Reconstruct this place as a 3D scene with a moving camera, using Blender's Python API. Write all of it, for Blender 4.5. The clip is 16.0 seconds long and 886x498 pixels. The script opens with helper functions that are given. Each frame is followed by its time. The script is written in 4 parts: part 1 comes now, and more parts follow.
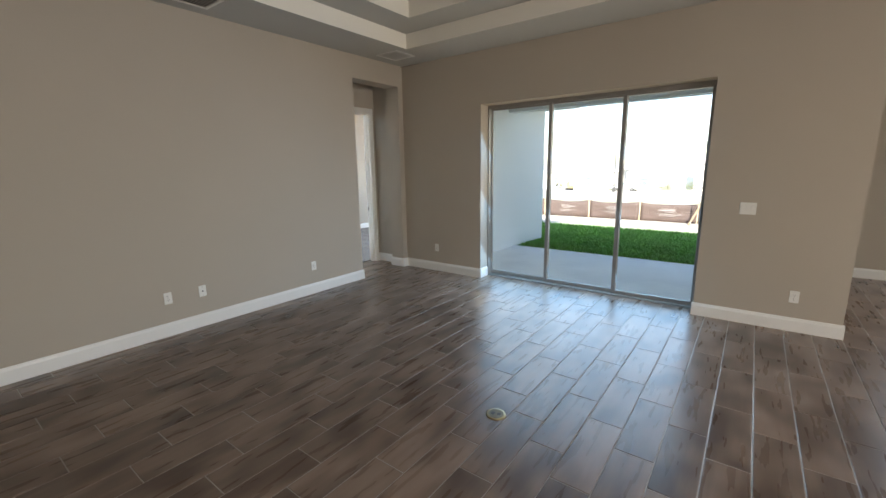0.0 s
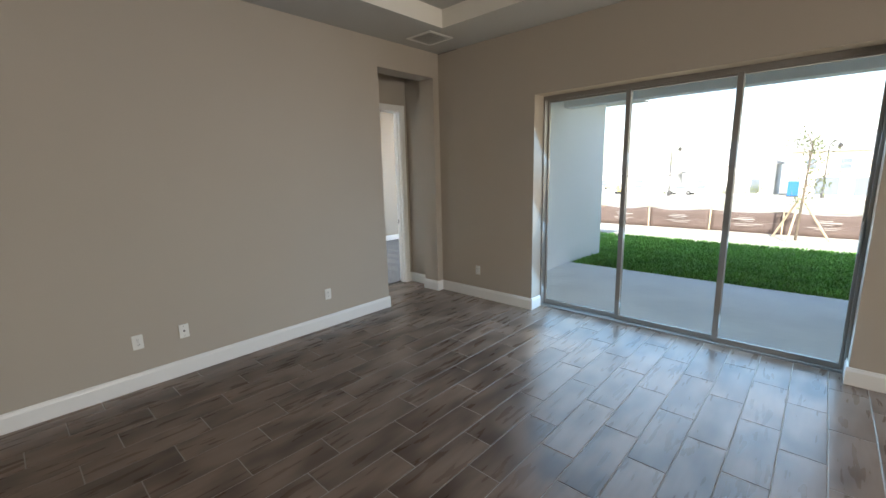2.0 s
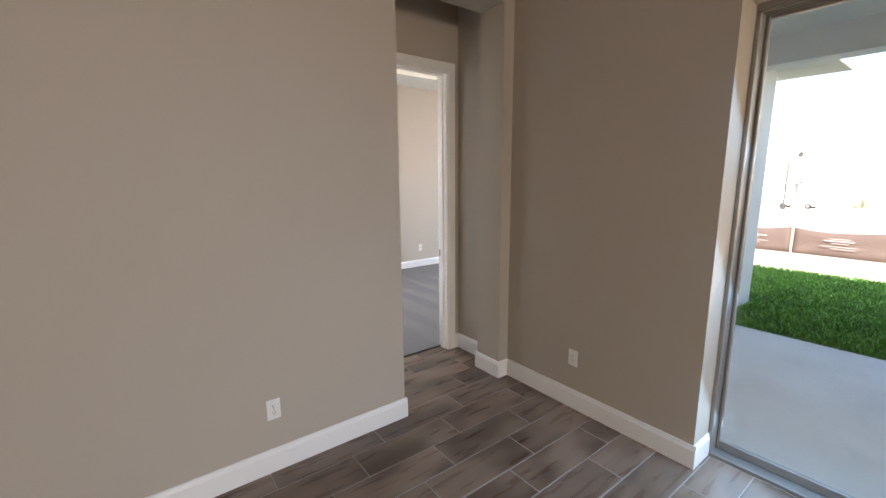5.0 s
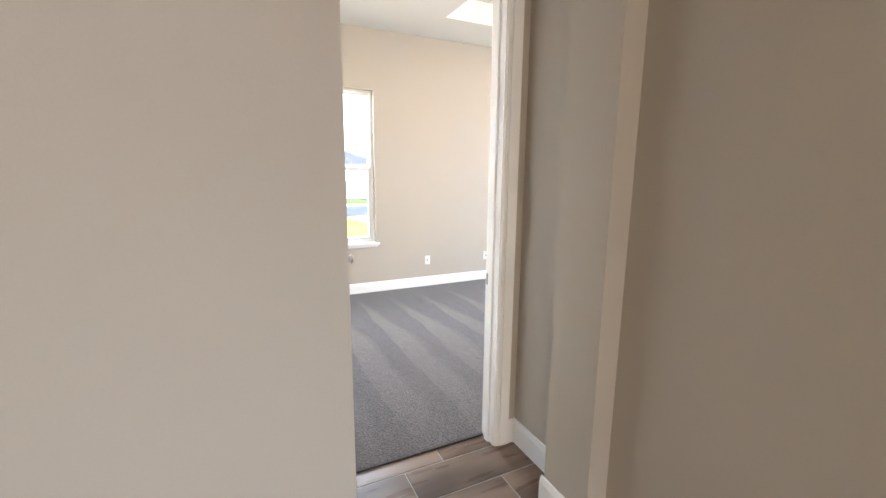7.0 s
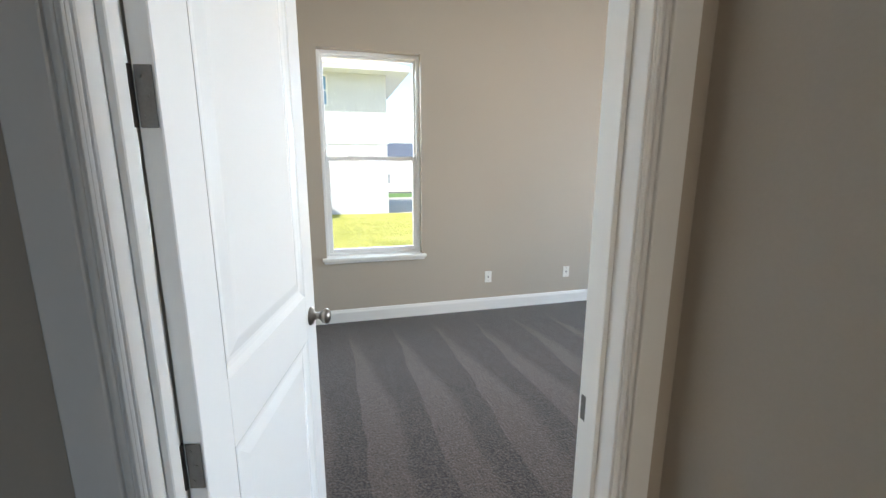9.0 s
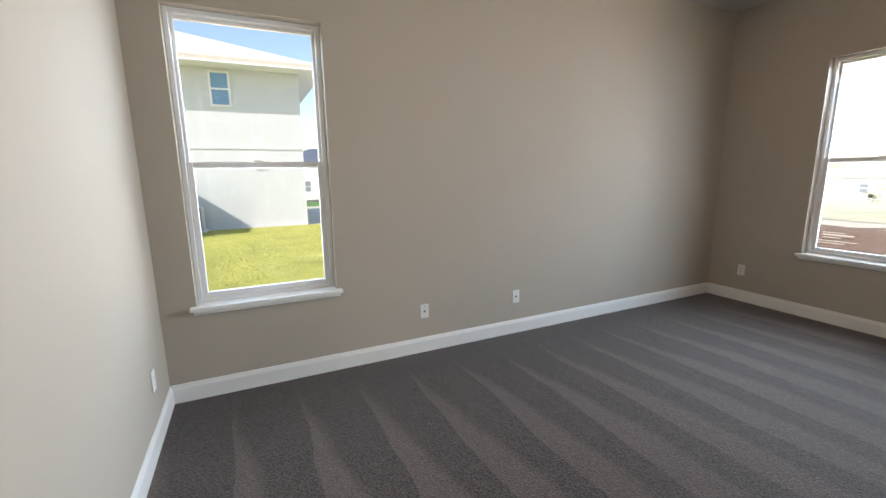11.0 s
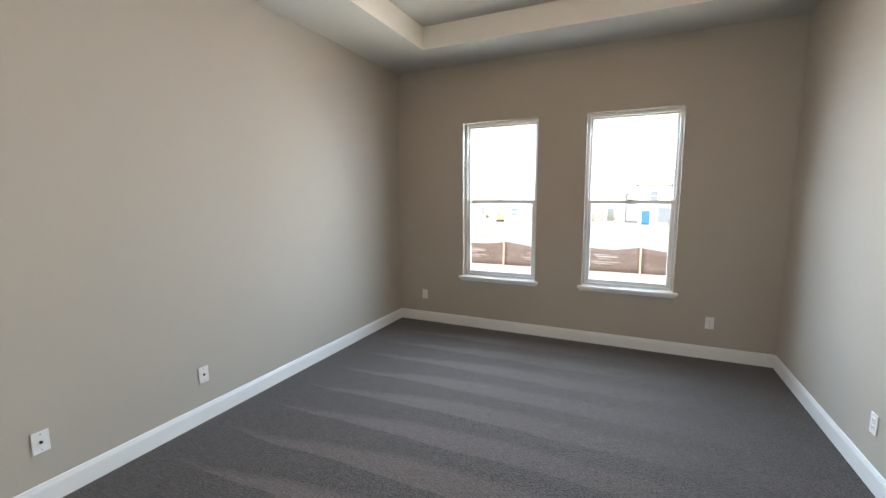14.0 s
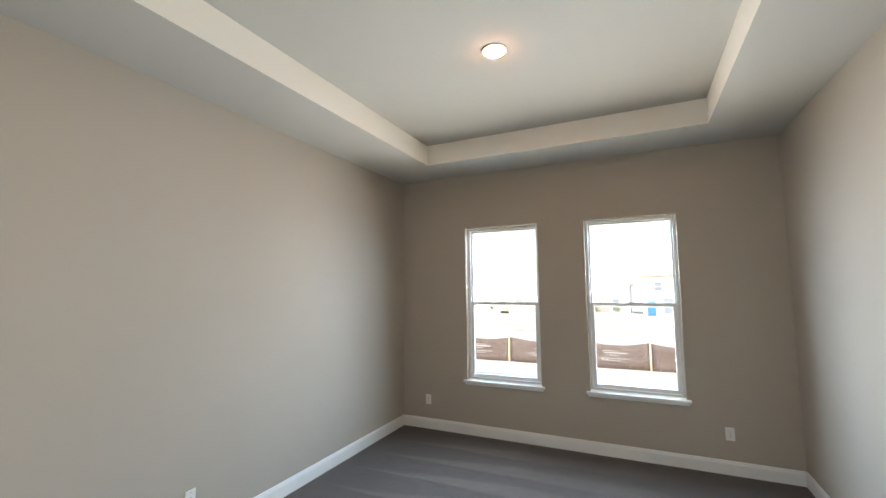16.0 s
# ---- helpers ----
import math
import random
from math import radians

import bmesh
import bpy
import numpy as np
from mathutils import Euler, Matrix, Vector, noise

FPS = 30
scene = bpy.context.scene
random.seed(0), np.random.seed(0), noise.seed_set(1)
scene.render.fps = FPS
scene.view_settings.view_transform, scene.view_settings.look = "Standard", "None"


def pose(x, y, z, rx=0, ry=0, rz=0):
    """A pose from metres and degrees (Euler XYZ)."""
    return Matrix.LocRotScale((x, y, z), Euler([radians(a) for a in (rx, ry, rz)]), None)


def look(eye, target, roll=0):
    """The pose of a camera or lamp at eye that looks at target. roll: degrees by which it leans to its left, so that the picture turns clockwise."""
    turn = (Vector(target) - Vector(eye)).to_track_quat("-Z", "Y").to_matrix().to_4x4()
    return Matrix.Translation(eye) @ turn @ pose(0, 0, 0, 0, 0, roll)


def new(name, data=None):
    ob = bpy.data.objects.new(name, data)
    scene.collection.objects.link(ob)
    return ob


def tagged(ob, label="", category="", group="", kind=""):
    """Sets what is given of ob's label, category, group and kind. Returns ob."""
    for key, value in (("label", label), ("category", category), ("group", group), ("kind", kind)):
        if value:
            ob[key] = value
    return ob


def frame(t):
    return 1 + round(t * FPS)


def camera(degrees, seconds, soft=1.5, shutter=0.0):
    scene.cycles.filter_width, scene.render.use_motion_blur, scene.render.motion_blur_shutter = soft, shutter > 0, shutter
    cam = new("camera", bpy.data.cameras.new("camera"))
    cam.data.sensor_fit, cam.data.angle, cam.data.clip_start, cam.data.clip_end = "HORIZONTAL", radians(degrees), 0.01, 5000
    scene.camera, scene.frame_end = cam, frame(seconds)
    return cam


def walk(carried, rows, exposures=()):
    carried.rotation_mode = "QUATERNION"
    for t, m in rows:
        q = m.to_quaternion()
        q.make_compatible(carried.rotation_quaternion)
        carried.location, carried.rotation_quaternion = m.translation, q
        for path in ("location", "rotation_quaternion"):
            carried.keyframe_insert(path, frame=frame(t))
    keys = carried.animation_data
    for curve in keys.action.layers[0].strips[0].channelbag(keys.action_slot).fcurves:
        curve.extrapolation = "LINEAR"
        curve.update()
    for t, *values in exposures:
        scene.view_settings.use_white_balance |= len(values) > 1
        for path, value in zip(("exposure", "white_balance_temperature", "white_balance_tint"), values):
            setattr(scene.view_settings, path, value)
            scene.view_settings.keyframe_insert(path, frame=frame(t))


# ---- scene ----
cam = camera(94.2, 16.0)
PATH = [
    (0, (4.49, -4.987, 1.609), (3.311, -3.42, 1.215), -0.9),
    (0.5, (4.345, -4.936, 1.588), (3.177, -3.364, 1.185), -1.4),
    (1, (4.177, -4.739, 1.591), (2.963, -3.198, 1.199), -1.4),
    (1.5, (4.034, -4.441, 1.601), (2.763, -2.943, 1.226), -1.4),
    (2, (3.826, -4.111, 1.639), (2.49, -2.671, 1.266), -1.4),
    (2.5, (3.586, -3.812, 1.627), (2.215, -2.4, 1.268), -1.2),
    (3, (3.34, -3.517, 1.623), (1.931, -2.141, 1.275), -1.1),
    (3.5, (3.054, -3.215, 1.632), (1.592, -1.893, 1.29), -1.0),
    (4, (2.778, -2.903, 1.614), (1.266, -1.637, 1.281), -0.9),
    (4.2, (2.674, -2.79, 1.615), (1.143, -1.546, 1.284), -0.6),
    (6.3, (1.39, -1.596, 1.557), (-0.262, -0.539, 1.164), -0.9),
    (6.5, (1.276, -1.481, 1.523), (-0.413, -0.481, 1.14), -0.5),
    (7, (1.02, -1.213, 1.456), (-0.756, -0.366, 1.101), 0.4),
    (7.5, (0.741, -1.055, 1.435), (-1.078, -0.298, 1.091), 0.1),
    (8, (0.47, -0.917, 1.426), (-1.39, -0.272, 1.076), 0.3),
    (8.2, (0.363, -0.852, 1.427), (-1.52, -0.28, 1.075), 0.4),
    (10.3, (-0.659, -0.38, 1.481), (-2.555, 0.111, 1.077), 0.0),
    (10.5, (-0.737, -0.365, 1.477), (-2.61, 0.212, 1.08), -0.1),
    (11, (-0.902, -0.332, 1.456), (-2.681, 0.505, 1.088), -0.7),
    (11.5, (-1.021, -0.247, 1.492), (-2.656, 0.843, 1.119), -0.2),
    (12, (-1.183, -0.188, 1.475), (-2.62, 1.157, 1.118), 0.2),
    (12.5, (-1.246, -0.139, 1.493), (-2.478, 1.398, 1.144), 0.3),
    (13, (-1.173, -0.073, 1.557), (-2.246, 1.577, 1.205), -0.1),
    (13.5, (-1.158, -0.045, 1.58), (-2.083, 1.698, 1.256), -0.2),
    (14, (-1.135, -0.039, 1.599), (-1.967, 1.761, 1.34), -0.3),
    (14.5, (-1.111, -0.046, 1.636), (-1.915, 1.78, 1.48), -0.5),
    (15, (-1.098, -0.047, 1.68), (-1.911, 1.781, 1.651), -0.7),
    (15.5, (-1.12, -0.074, 1.703), (-1.946, 1.745, 1.806), -0.6),
    (16, (-1.105, -0.088, 1.728), (-1.955, 1.713, 1.908), -0.6),
]
walk(cam, [(t, look(e, g, r)) for t, e, g, r in PATH],
     exposures=[(0, 1.58, 6420, 11), (1.0, 1.66, 6420, 11), (2.5, 1.42, 6460, 11), (4.2, 1.34, 6700, 17), (6.3, 2.5, 6950, 21), (7.0, 2.36, 6750, 17), (8.0, 1.85, 6500, 12), (8.2, 1.75, 6500, 12),
                (10.3, 0.94, 6600, 13), (11.2, 0.90, 6700, 15), (12.5, 0.88, 6520, 12), (13.3, 1.12, 6460, 12), (14.5, 1.23, 6430, 12), (16, 1.16, 6430, 11)])

# ---- daylight ----
SUN = Vector((0.68, -1.5, 1.15)).normalized()
world = bpy.data.worlds.new("world")
world.use_nodes = True
scene.world = world
wn = world.node_tree.nodes
sky = wn.new("ShaderNodeTexSky")
sky.sky_type = 'NISHITA'
sky.sun_disc = False
sky.sun_elevation = math.asin(SUN.z)
sky.sun_rotation = math.atan2(SUN.x, SUN.y)
world.node_tree.links.new(sky.outputs[0], wn["Background"].inputs[0])
wn["Background"].inputs[1].default_value = 0.15
sun_data = bpy.data.lights.new("sun", 'SUN')
sun_data.energy, sun_data.angle, sun_data.color = 4.0, radians(0.5), (1.0, 0.95, 0.88)
sun = new("sun", sun_data)
sun.matrix_world = look(SUN * 60, (0, 0, 0))


def daylight(name, m, w, h, power, color, spread=180):
    """Daylight entering at a window: the lamp lies just outside the opening and shines into the room."""
    d = bpy.data.lights.new(name, 'AREA')
    d.shape, d.size, d.size_y, d.energy, d.color, d.spread = 'RECTANGLE', w, h, power, color, radians(spread)
    new(name, d).matrix_world = m


# (centre, inward direction, width, height, power)
OPENINGS = [((2.755, 0.18, 1.2), (0, -1), 2.6, 2.3, 27), ((-2.54, 4.69, 1.525), (0, -1), 0.82, 1.74, 39),
            ((-1.175, 4.69, 1.525), (0, -1), 0.82, 1.74, 39), ((-4.02, -0.244, 1.525), (1, 0), 0.82, 1.74, 19),
            # last row, x 9.7: made-up window lamp, added to brighten the great room
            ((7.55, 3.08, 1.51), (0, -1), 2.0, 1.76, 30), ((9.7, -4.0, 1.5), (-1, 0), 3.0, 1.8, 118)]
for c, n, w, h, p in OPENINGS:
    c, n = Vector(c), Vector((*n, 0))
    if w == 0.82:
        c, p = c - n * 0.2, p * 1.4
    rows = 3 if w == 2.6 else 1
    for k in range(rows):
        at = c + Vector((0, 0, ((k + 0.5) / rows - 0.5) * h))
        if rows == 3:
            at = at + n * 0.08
        # w == 3.0 is the made-up east window, with a warm fill tint
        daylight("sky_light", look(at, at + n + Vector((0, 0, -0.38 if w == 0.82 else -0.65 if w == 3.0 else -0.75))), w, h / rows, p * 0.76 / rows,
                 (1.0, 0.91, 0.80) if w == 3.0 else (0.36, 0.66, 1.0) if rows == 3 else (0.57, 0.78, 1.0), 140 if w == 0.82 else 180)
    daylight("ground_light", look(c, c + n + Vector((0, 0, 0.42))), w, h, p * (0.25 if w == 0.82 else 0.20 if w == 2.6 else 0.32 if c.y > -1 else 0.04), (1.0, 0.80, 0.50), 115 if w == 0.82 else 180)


# ---- materials ----
def material(name, color, rough=0.6, vary=0.06, scale=3.0, fine=60.0, bump=0.1, depth=0.002, metal=0.0, spec=0.5,
             tint=None, per_piece=0.0, coat=0.0):
    """A surface whose colour drifts at two scales and whose relief follows fine grain. per_piece: spread between loose pieces."""
    m = bpy.data.materials.new(name)
    m.use_nodes = True
    nt = m.node_tree
    bsdf = nt.nodes["Principled BSDF"]
    bsdf.inputs["Roughness"].default_value = rough
    bsdf.inputs["Metallic"].default_value = metal
    bsdf.inputs["Specular IOR Level"].default_value = spec
    bsdf.inputs["Coat Weight"].default_value = coat
    coord = nt.nodes.new("ShaderNodeTexCoord")
    big, small = nt.nodes.new("ShaderNodeTexNoise"), nt.nodes.new("ShaderNodeTexNoise")
    big.inputs["Scale"].default_value, small.inputs["Scale"].default_value = scale, fine
    big.inputs["Detail"].default_value, small.inputs["Detail"].default_value = 4, 5
    for n in (big, small):
        nt.links.new(coord.outputs["Object"], n.inputs["Vector"])
    mix = nt.nodes.new("ShaderNodeMix")
    mix.data_type = 'RGBA'
    ramp = nt.nodes.new("ShaderNodeMapRange")
    ramp.inputs[1].default_value, ramp.inputs[2].default_value = 0.3, 0.7
    avg = nt.nodes.new("ShaderNodeMath")
    avg.operation = 'MULTIPLY_ADD'
    avg.inputs[1].default_value = 0.4
    scaled = nt.nodes.new("ShaderNodeMath")
    scaled.operation = 'MULTIPLY'
    scaled.inputs[1].default_value = 0.6
    nt.links.new(big.outputs["Fac"], scaled.inputs[0])
    nt.links.new(small.outputs["Fac"], avg.inputs[0])
    nt.links.new(scaled.outputs[0], avg.inputs[2])
    nt.links.new(avg.outputs[0], ramp.inputs[0])
    nt.links.new(ramp.outputs[0], mix.inputs[0])
    a = [max(0, c * (1 - vary)) for c in color]
    b = [min(1, c * (1 + vary)) for c in (tint or color)]
    mix.inputs[6].default_value, mix.inputs[7].default_value = (*a, 1), (*b, 1)
    out = mix.outputs[2]
    if per_piece:
        info, geo = nt.nodes.new("ShaderNodeObjectInfo"), nt.nodes.new("ShaderNodeNewGeometry")
        add, hsv = nt.nodes.new("ShaderNodeMath"), nt.nodes.new("ShaderNodeHueSaturation")
        frac, rng = nt.nodes.new("ShaderNodeMath"), nt.nodes.new("ShaderNodeMapRange")
        frac.operation = 'FRACT'
        nt.links.new(info.outputs["Random"], add.inputs[0])
        nt.links.new(geo.outputs["Random Per Island"], add.inputs[1])
        nt.links.new(add.outputs[0], frac.inputs[0])
        nt.links.new(frac.outputs[0], rng.inputs[0])
        rng.inputs[3].default_value, rng.inputs[4].default_value = 1 - per_piece, 1 + per_piece
        nt.links.new(rng.outputs[0], hsv.inputs["Value"])
        nt.links.new(out, hsv.inputs["Color"])
        out = hsv.outputs[0]
    nt.links.new(out, bsdf.inputs["Base Color"])
    if bump:
        b = nt.nodes.new("ShaderNodeBump")
        b.inputs["Strength"].default_value, b.inputs["Distance"].default_value = bump, depth
        nt.links.new(small.outputs["Fac"], b.inputs["Height"])
        nt.links.new(b.outputs[0], bsdf.inputs["Normal"])
    return m


def glass_material(name, tint):
    m = bpy.data.materials.new(name)
    m.use_nodes = True
    nt = m.node_tree
    nt.nodes.remove(nt.nodes["Principled BSDF"])
    clear, gloss, mix = nt.nodes.new("ShaderNodeBsdfTransparent"), nt.nodes.new("ShaderNodeBsdfGlossy"), nt.nodes.new("ShaderNodeMixShader")
    fres = nt.nodes.new("ShaderNodeFresnel")
    fres.inputs[0].default_value = 1.45
    clear.inputs[0].default_value = (*tint, 1)
    gloss.inputs["Roughness"].default_value = 0.01
    nt.links.new(fres.outputs[0], mix.inputs[0])
    nt.links.new(clear.outputs[0], mix.inputs[1])
    nt.links.new(gloss.outputs[0], mix.inputs[2])
    nt.links.new(mix.outputs[0], nt.nodes["Material Output"].inputs[0])
    return m


def tile_material():
    """Wood-look porcelain plank: streaks along the plank, dark smudges, satin glaze, each plank its own shade."""
    m = bpy.data.materials.new("wood_look_tile")
    m.use_nodes = True
    nt, N = m.node_tree, m.node_tree.nodes
    L = nt.links.new
    bsdf = N["Principled BSDF"]
    info, geo = N.new("ShaderNodeObjectInfo"), N.new("ShaderNodeNewGeometry")
    add, frac = N.new("ShaderNodeMath"), N.new("ShaderNodeMath")
    frac.operation = 'FRACT'
    L(info.outputs["Random"], add.inputs[0])
    L(geo.outputs["Random Per Island"], add.inputs[1])
    L(add.outputs[0], frac.inputs[0])
    shift, comb = N.new("ShaderNodeVectorMath"), N.new("ShaderNodeCombineXYZ")
    far = N.new("ShaderNodeMath")
    far.operation = 'MULTIPLY'
    far.inputs[1].default_value = 37.0
    L(frac.outputs[0], far.inputs[0])
    L(far.outputs[0], comb.inputs[0])
    L(far.outputs[0], comb.inputs[2])
    L(geo.outputs["Position"], shift.inputs[0])
    L(comb.outputs[0], shift.inputs[1])
    grain_map, smudge_map = N.new("ShaderNodeMapping"), N.new("ShaderNodeMapping")
    grain_map.inputs["Scale"].default_value = (1.0, 0.13, 1.0)
    smudge_map.inputs["Scale"].default_value = (1.0, 0.50, 1.0)
    grain, smudge = N.new("ShaderNodeTexNoise"), N.new("ShaderNodeTexNoise")
    grain.inputs["Scale"].default_value, grain.inputs["Detail"].default_value = 22, 2.2
    smudge.inputs["Scale"].default_value, smudge.inputs["Detail"].default_value = 5.0, 1.2
    for mp, n in ((grain_map, grain), (smudge_map, smudge)):
        L(shift.outputs[0], mp.inputs[0])
        L(mp.outputs[0], n.inputs["Vector"])
    r1, r2 = N.new("ShaderNodeValToRGB"), N.new("ShaderNodeValToRGB")
    r1.color_ramp.elements[0].position, r1.color_ramp.elements[1].position = 0.3, 0.72
    r1.color_ramp.elements[0].color = (0.200, 0.135, 0.098, 1)
    r1.color_ramp.elements[1].color = (0.265, 0.188, 0.140, 1)
    r2.color_ramp.elements[0].position, r2.color_ramp.elements[1].position = 0.34, 0.60
    r2.color_ramp.elements[0].color = (0.46, 0.42, 0.40, 1)
    r2.color_ramp.elements[1].color = (1, 1, 1, 1)
    L(grain.outputs["Fac"], r1.inputs[0])
    L(smudge.outputs["Fac"], r2.inputs[0])
    mul = N.new("ShaderNodeMix")
    mul.data_type, mul.blend_type = 'RGBA', 'MULTIPLY'
    mul.inputs[0].default_value = 1.0
    L(r1.outputs[0], mul.inputs[6])
    L(r2.outputs[0], mul.inputs[7])
    hsv, rng = N.new("ShaderNodeHueSaturation"), N.new("ShaderNodeMapRange")
    rng.inputs[3].default_value, rng.inputs[4].default_value = 0.85, 1.18
    L(frac.outputs[0], rng.inputs[0])
    L(rng.outputs[0], hsv.inputs["Value"])
    L(mul.outputs[2], hsv.inputs["Color"])
    L(hsv.outputs[0], bsdf.inputs["Base Color"])
    bsdf.inputs["Specular IOR Level"].default_value = 0.46
    rr = N.new("ShaderNodeMapRange")
    rr.inputs[3].default_value, rr.inputs[4].default_value = 0.22, 0.36
    L(grain.outputs["Fac"], rr.inputs[0])
    L(rr.outputs[0], bsdf.inputs["Roughness"])
    b = N.new("ShaderNodeBump")
    b.inputs["Strength"].default_value, b.inputs["Distance"].default_value = 0.16, 0.002
    L(grain.outputs["Fac"], b.inputs["Height"])
    L(b.outputs[0], bsdf.inputs["Normal"])
    return m


def carpet_material():
    """Cut-pile carpet with tapered vacuum strokes that fan out from the outer wall."""
    m = bpy.data.materials.new("carpet")
    m.use_nodes = True
    nt, N = m.node_tree, m.node_tree.nodes
    L = nt.links.new
    bsdf = N["Principled BSDF"]
    bsdf.inputs["Roughness"].default_value = 0.95
    bsdf.inputs["Specular IOR Level"].default_value = 0.1
    bsdf.inputs["Sheen Weight"].default_value = 0.25
    geo, sep = N.new("ShaderNodeNewGeometry"), N.new("ShaderNodeSeparateXYZ")
    L(geo.outputs["Position"], sep.inputs[0])

    def calc(op, a, b=None, c=None):
        n = N.new("ShaderNodeMath")
        n.operation = op
        for i, v in enumerate((a, b, c)):
            if v is None:
                continue
            if isinstance(v, (int, float)):
                n.inputs[i].default_value = v
            else:
                L(v, n.inputs[i])
        return n.outputs[0]
    wob = N.new("ShaderNodeTexNoise")
    wob.inputs["Scale"].default_value = 1.3
    L(geo.outputs["Position"], wob.inputs["Vector"])
    run = calc('ADD', sep.outputs[0], 3.75)                       # distance from the outer wall
    lane = calc('ADD', calc('DIVIDE', sep.outputs[1], 0.38), calc('MULTIPLY_ADD', wob.outputs["Fac"], 0.35, 0.2))
    lane = calc('SUBTRACT', lane, calc('MULTIPLY', run, 0.03))
    saw = calc('FRACT', lane)
    width = calc('MINIMUM', calc('MULTIPLY', run, 0.42), 0.62)
    light = calc('MULTIPLY', calc('SUBTRACT', width, saw), 6.0)
    light = calc('MINIMUM', calc('MAXIMUM', light, 0.0), 1.0)
    fade = N.new("ShaderNodeMapRange")
    fade.inputs[1].default_value, fade.inputs[2].default_value = 1.2, 3.2
    fade.inputs[3].default_value, fade.inputs[4].default_value = 1.0, 0.10
    L(run, fade.inputs[0])
    light = calc('MULTIPLY', light, fade.outputs[0])
    fib, clump = N.new("ShaderNodeTexNoise"), N.new("ShaderNodeTexNoise")
    fib.inputs["Scale"].default_value, fib.inputs["Detail"].default_value = 85, 5
    clump.inputs["Scale"].default_value, clump.inputs["Detail"].default_value = 38, 4
    for n in (fib, clump):
        L(geo.outputs["Position"], n.inputs["Vector"])
    tone = calc('ADD', calc('MULTIPLY', fib.outputs["Fac"], 1.5), calc('MULTIPLY', clump.outputs["Fac"], 0.5))
    tone = calc('ADD', calc('SUBTRACT', tone, 0.74), calc('MULTIPLY', light, 0.32))
    ramp = N.new("ShaderNodeValToRGB")
    ramp.color_ramp.elements[0].position, ramp.color_ramp.elements[1].position = 0.05, 0.95
    ramp.color_ramp.elements[0].color = (0.026, 0.0190, 0.0155, 1)
    ramp.color_ramp.elements[1].color = (0.143, 0.105, 0.086, 1)
    L(tone, ramp.inputs[0])
    L(ramp.outputs[0], bsdf.inputs["Base Color"])
    b = N.new("ShaderNodeBump")
    b.inputs["Strength"].default_value, b.inputs["Distance"].default_value = 0.9, 0.006
    L(fib.outputs["Fac"], b.inputs["Height"])
    L(b.outputs[0], bsdf.inputs["Normal"])
    return m


PAINT = material("taupe_wall_paint", (0.446, 0.396, 0.330), 0.85, 0.03, 0.8, 130, 0.22, 0.0012, spec=0.2)
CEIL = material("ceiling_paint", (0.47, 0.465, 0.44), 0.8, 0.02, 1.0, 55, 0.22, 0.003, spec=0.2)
# same ceiling paint, lightened: the risers' extra light is put into the colour
RISER_LIT = material("tray_riser_lit", (0.82, 0.79, 0.72), 0.6, 0.02, 1.5, 70, 0.15, 0.002, spec=0.3)
TRIM = material("white_trim_paint", (0.80, 0.79, 0.76), 0.32, 0.015, 2.0, 120, 0.03, 0.001)
DOOR = material("white_door_paint", (0.80, 0.79, 0.77), 0.22, 0.012, 2.0, 90, 0.04, 0.001)
DUCT_SHADE = material("duct_shade_grey", (0.16, 0.155, 0.15), 0.7, 0.1, 8, 90, 0)
PLASTIC = material("white_plastic", (0.78, 0.77, 0.73), 0.35, 0.02, 8.0, 200, 0.02, 0.0005)
DARK = material("dark_slot", (0.02, 0.02, 0.02), 0.6, 0.1, 20, 200, 0)
VINYL = material("white_vinyl", (0.80, 0.80, 0.79), 0.62, 0.015, 3, 150, 0.03, 0.0005, spec=0.25)
ALUM = material("brushed_aluminium", (0.31, 0.295, 0.275), 0.40, 0.06, 4, 180, 0.08, 0.0005, metal=0.5)
NICKEL = material("brushed_nickel", (0.27, 0.245, 0.225), 0.28, 0.08, 20, 240, 0.05, 0.0005, metal=1.0)
BRONZE = material("dark_hinge_metal", (0.16, 0.15, 0.14), 0.4, 0.15, 30, 300, 0.05, 0.0005, metal=0.9)
WORN_BRASS = material("worn_brass", (0.17, 0.145, 0.10), 0.6, 0.25, 40, 300, 0.1, 0.0005, metal=0.4)
BRASS = material("brass", (0.42, 0.33, 0.17), 0.42, 0.15, 30, 300, 0.05, 0.0005, metal=0.7)
GROUT = material("grey_grout", (0.44, 0.40, 0.355), 0.9, 0.1, 6, 250, 0.3, 0.001)
TILE = tile_material()
CARPET = carpet_material()
GLASS = glass_material("clear_glass", (0.975, 0.992, 0.985))
CONCRETE = material("patio_concrete", (0.80, 0.785, 0.75), 0.75, 0.12, 2.2, 22, 0.35, 0.004)
STUCCO = material("white_stucco", (0.80, 0.79, 0.76), 0.85, 0.04, 2.0, 45, 0.35, 0.004)
STUCCO_NEIGHBOUR = material("off_white_stucco", (0.60, 0.615, 0.62), 0.85, 0.05, 1.2, 45, 0.35, 0.004)
STUCCO_GREY = material("pale_grey_stucco", (0.55, 0.55, 0.53), 0.85, 0.05, 2.0, 45, 0.3, 0.004)
STUCCO_TAN = material("cream_stucco", (0.66, 0.60, 0.50), 0.85, 0.05, 2.0, 45, 0.3, 0.004)
SOFFIT = material("soffit_paint", (0.70, 0.69, 0.64), 0.7, 0.03, 2.0, 80, 0.1, 0.002)
SHINGLE = material("grey_shingle", (0.16, 0.155, 0.15), 0.9, 0.25, 3.0, 30, 0.5, 0.01)
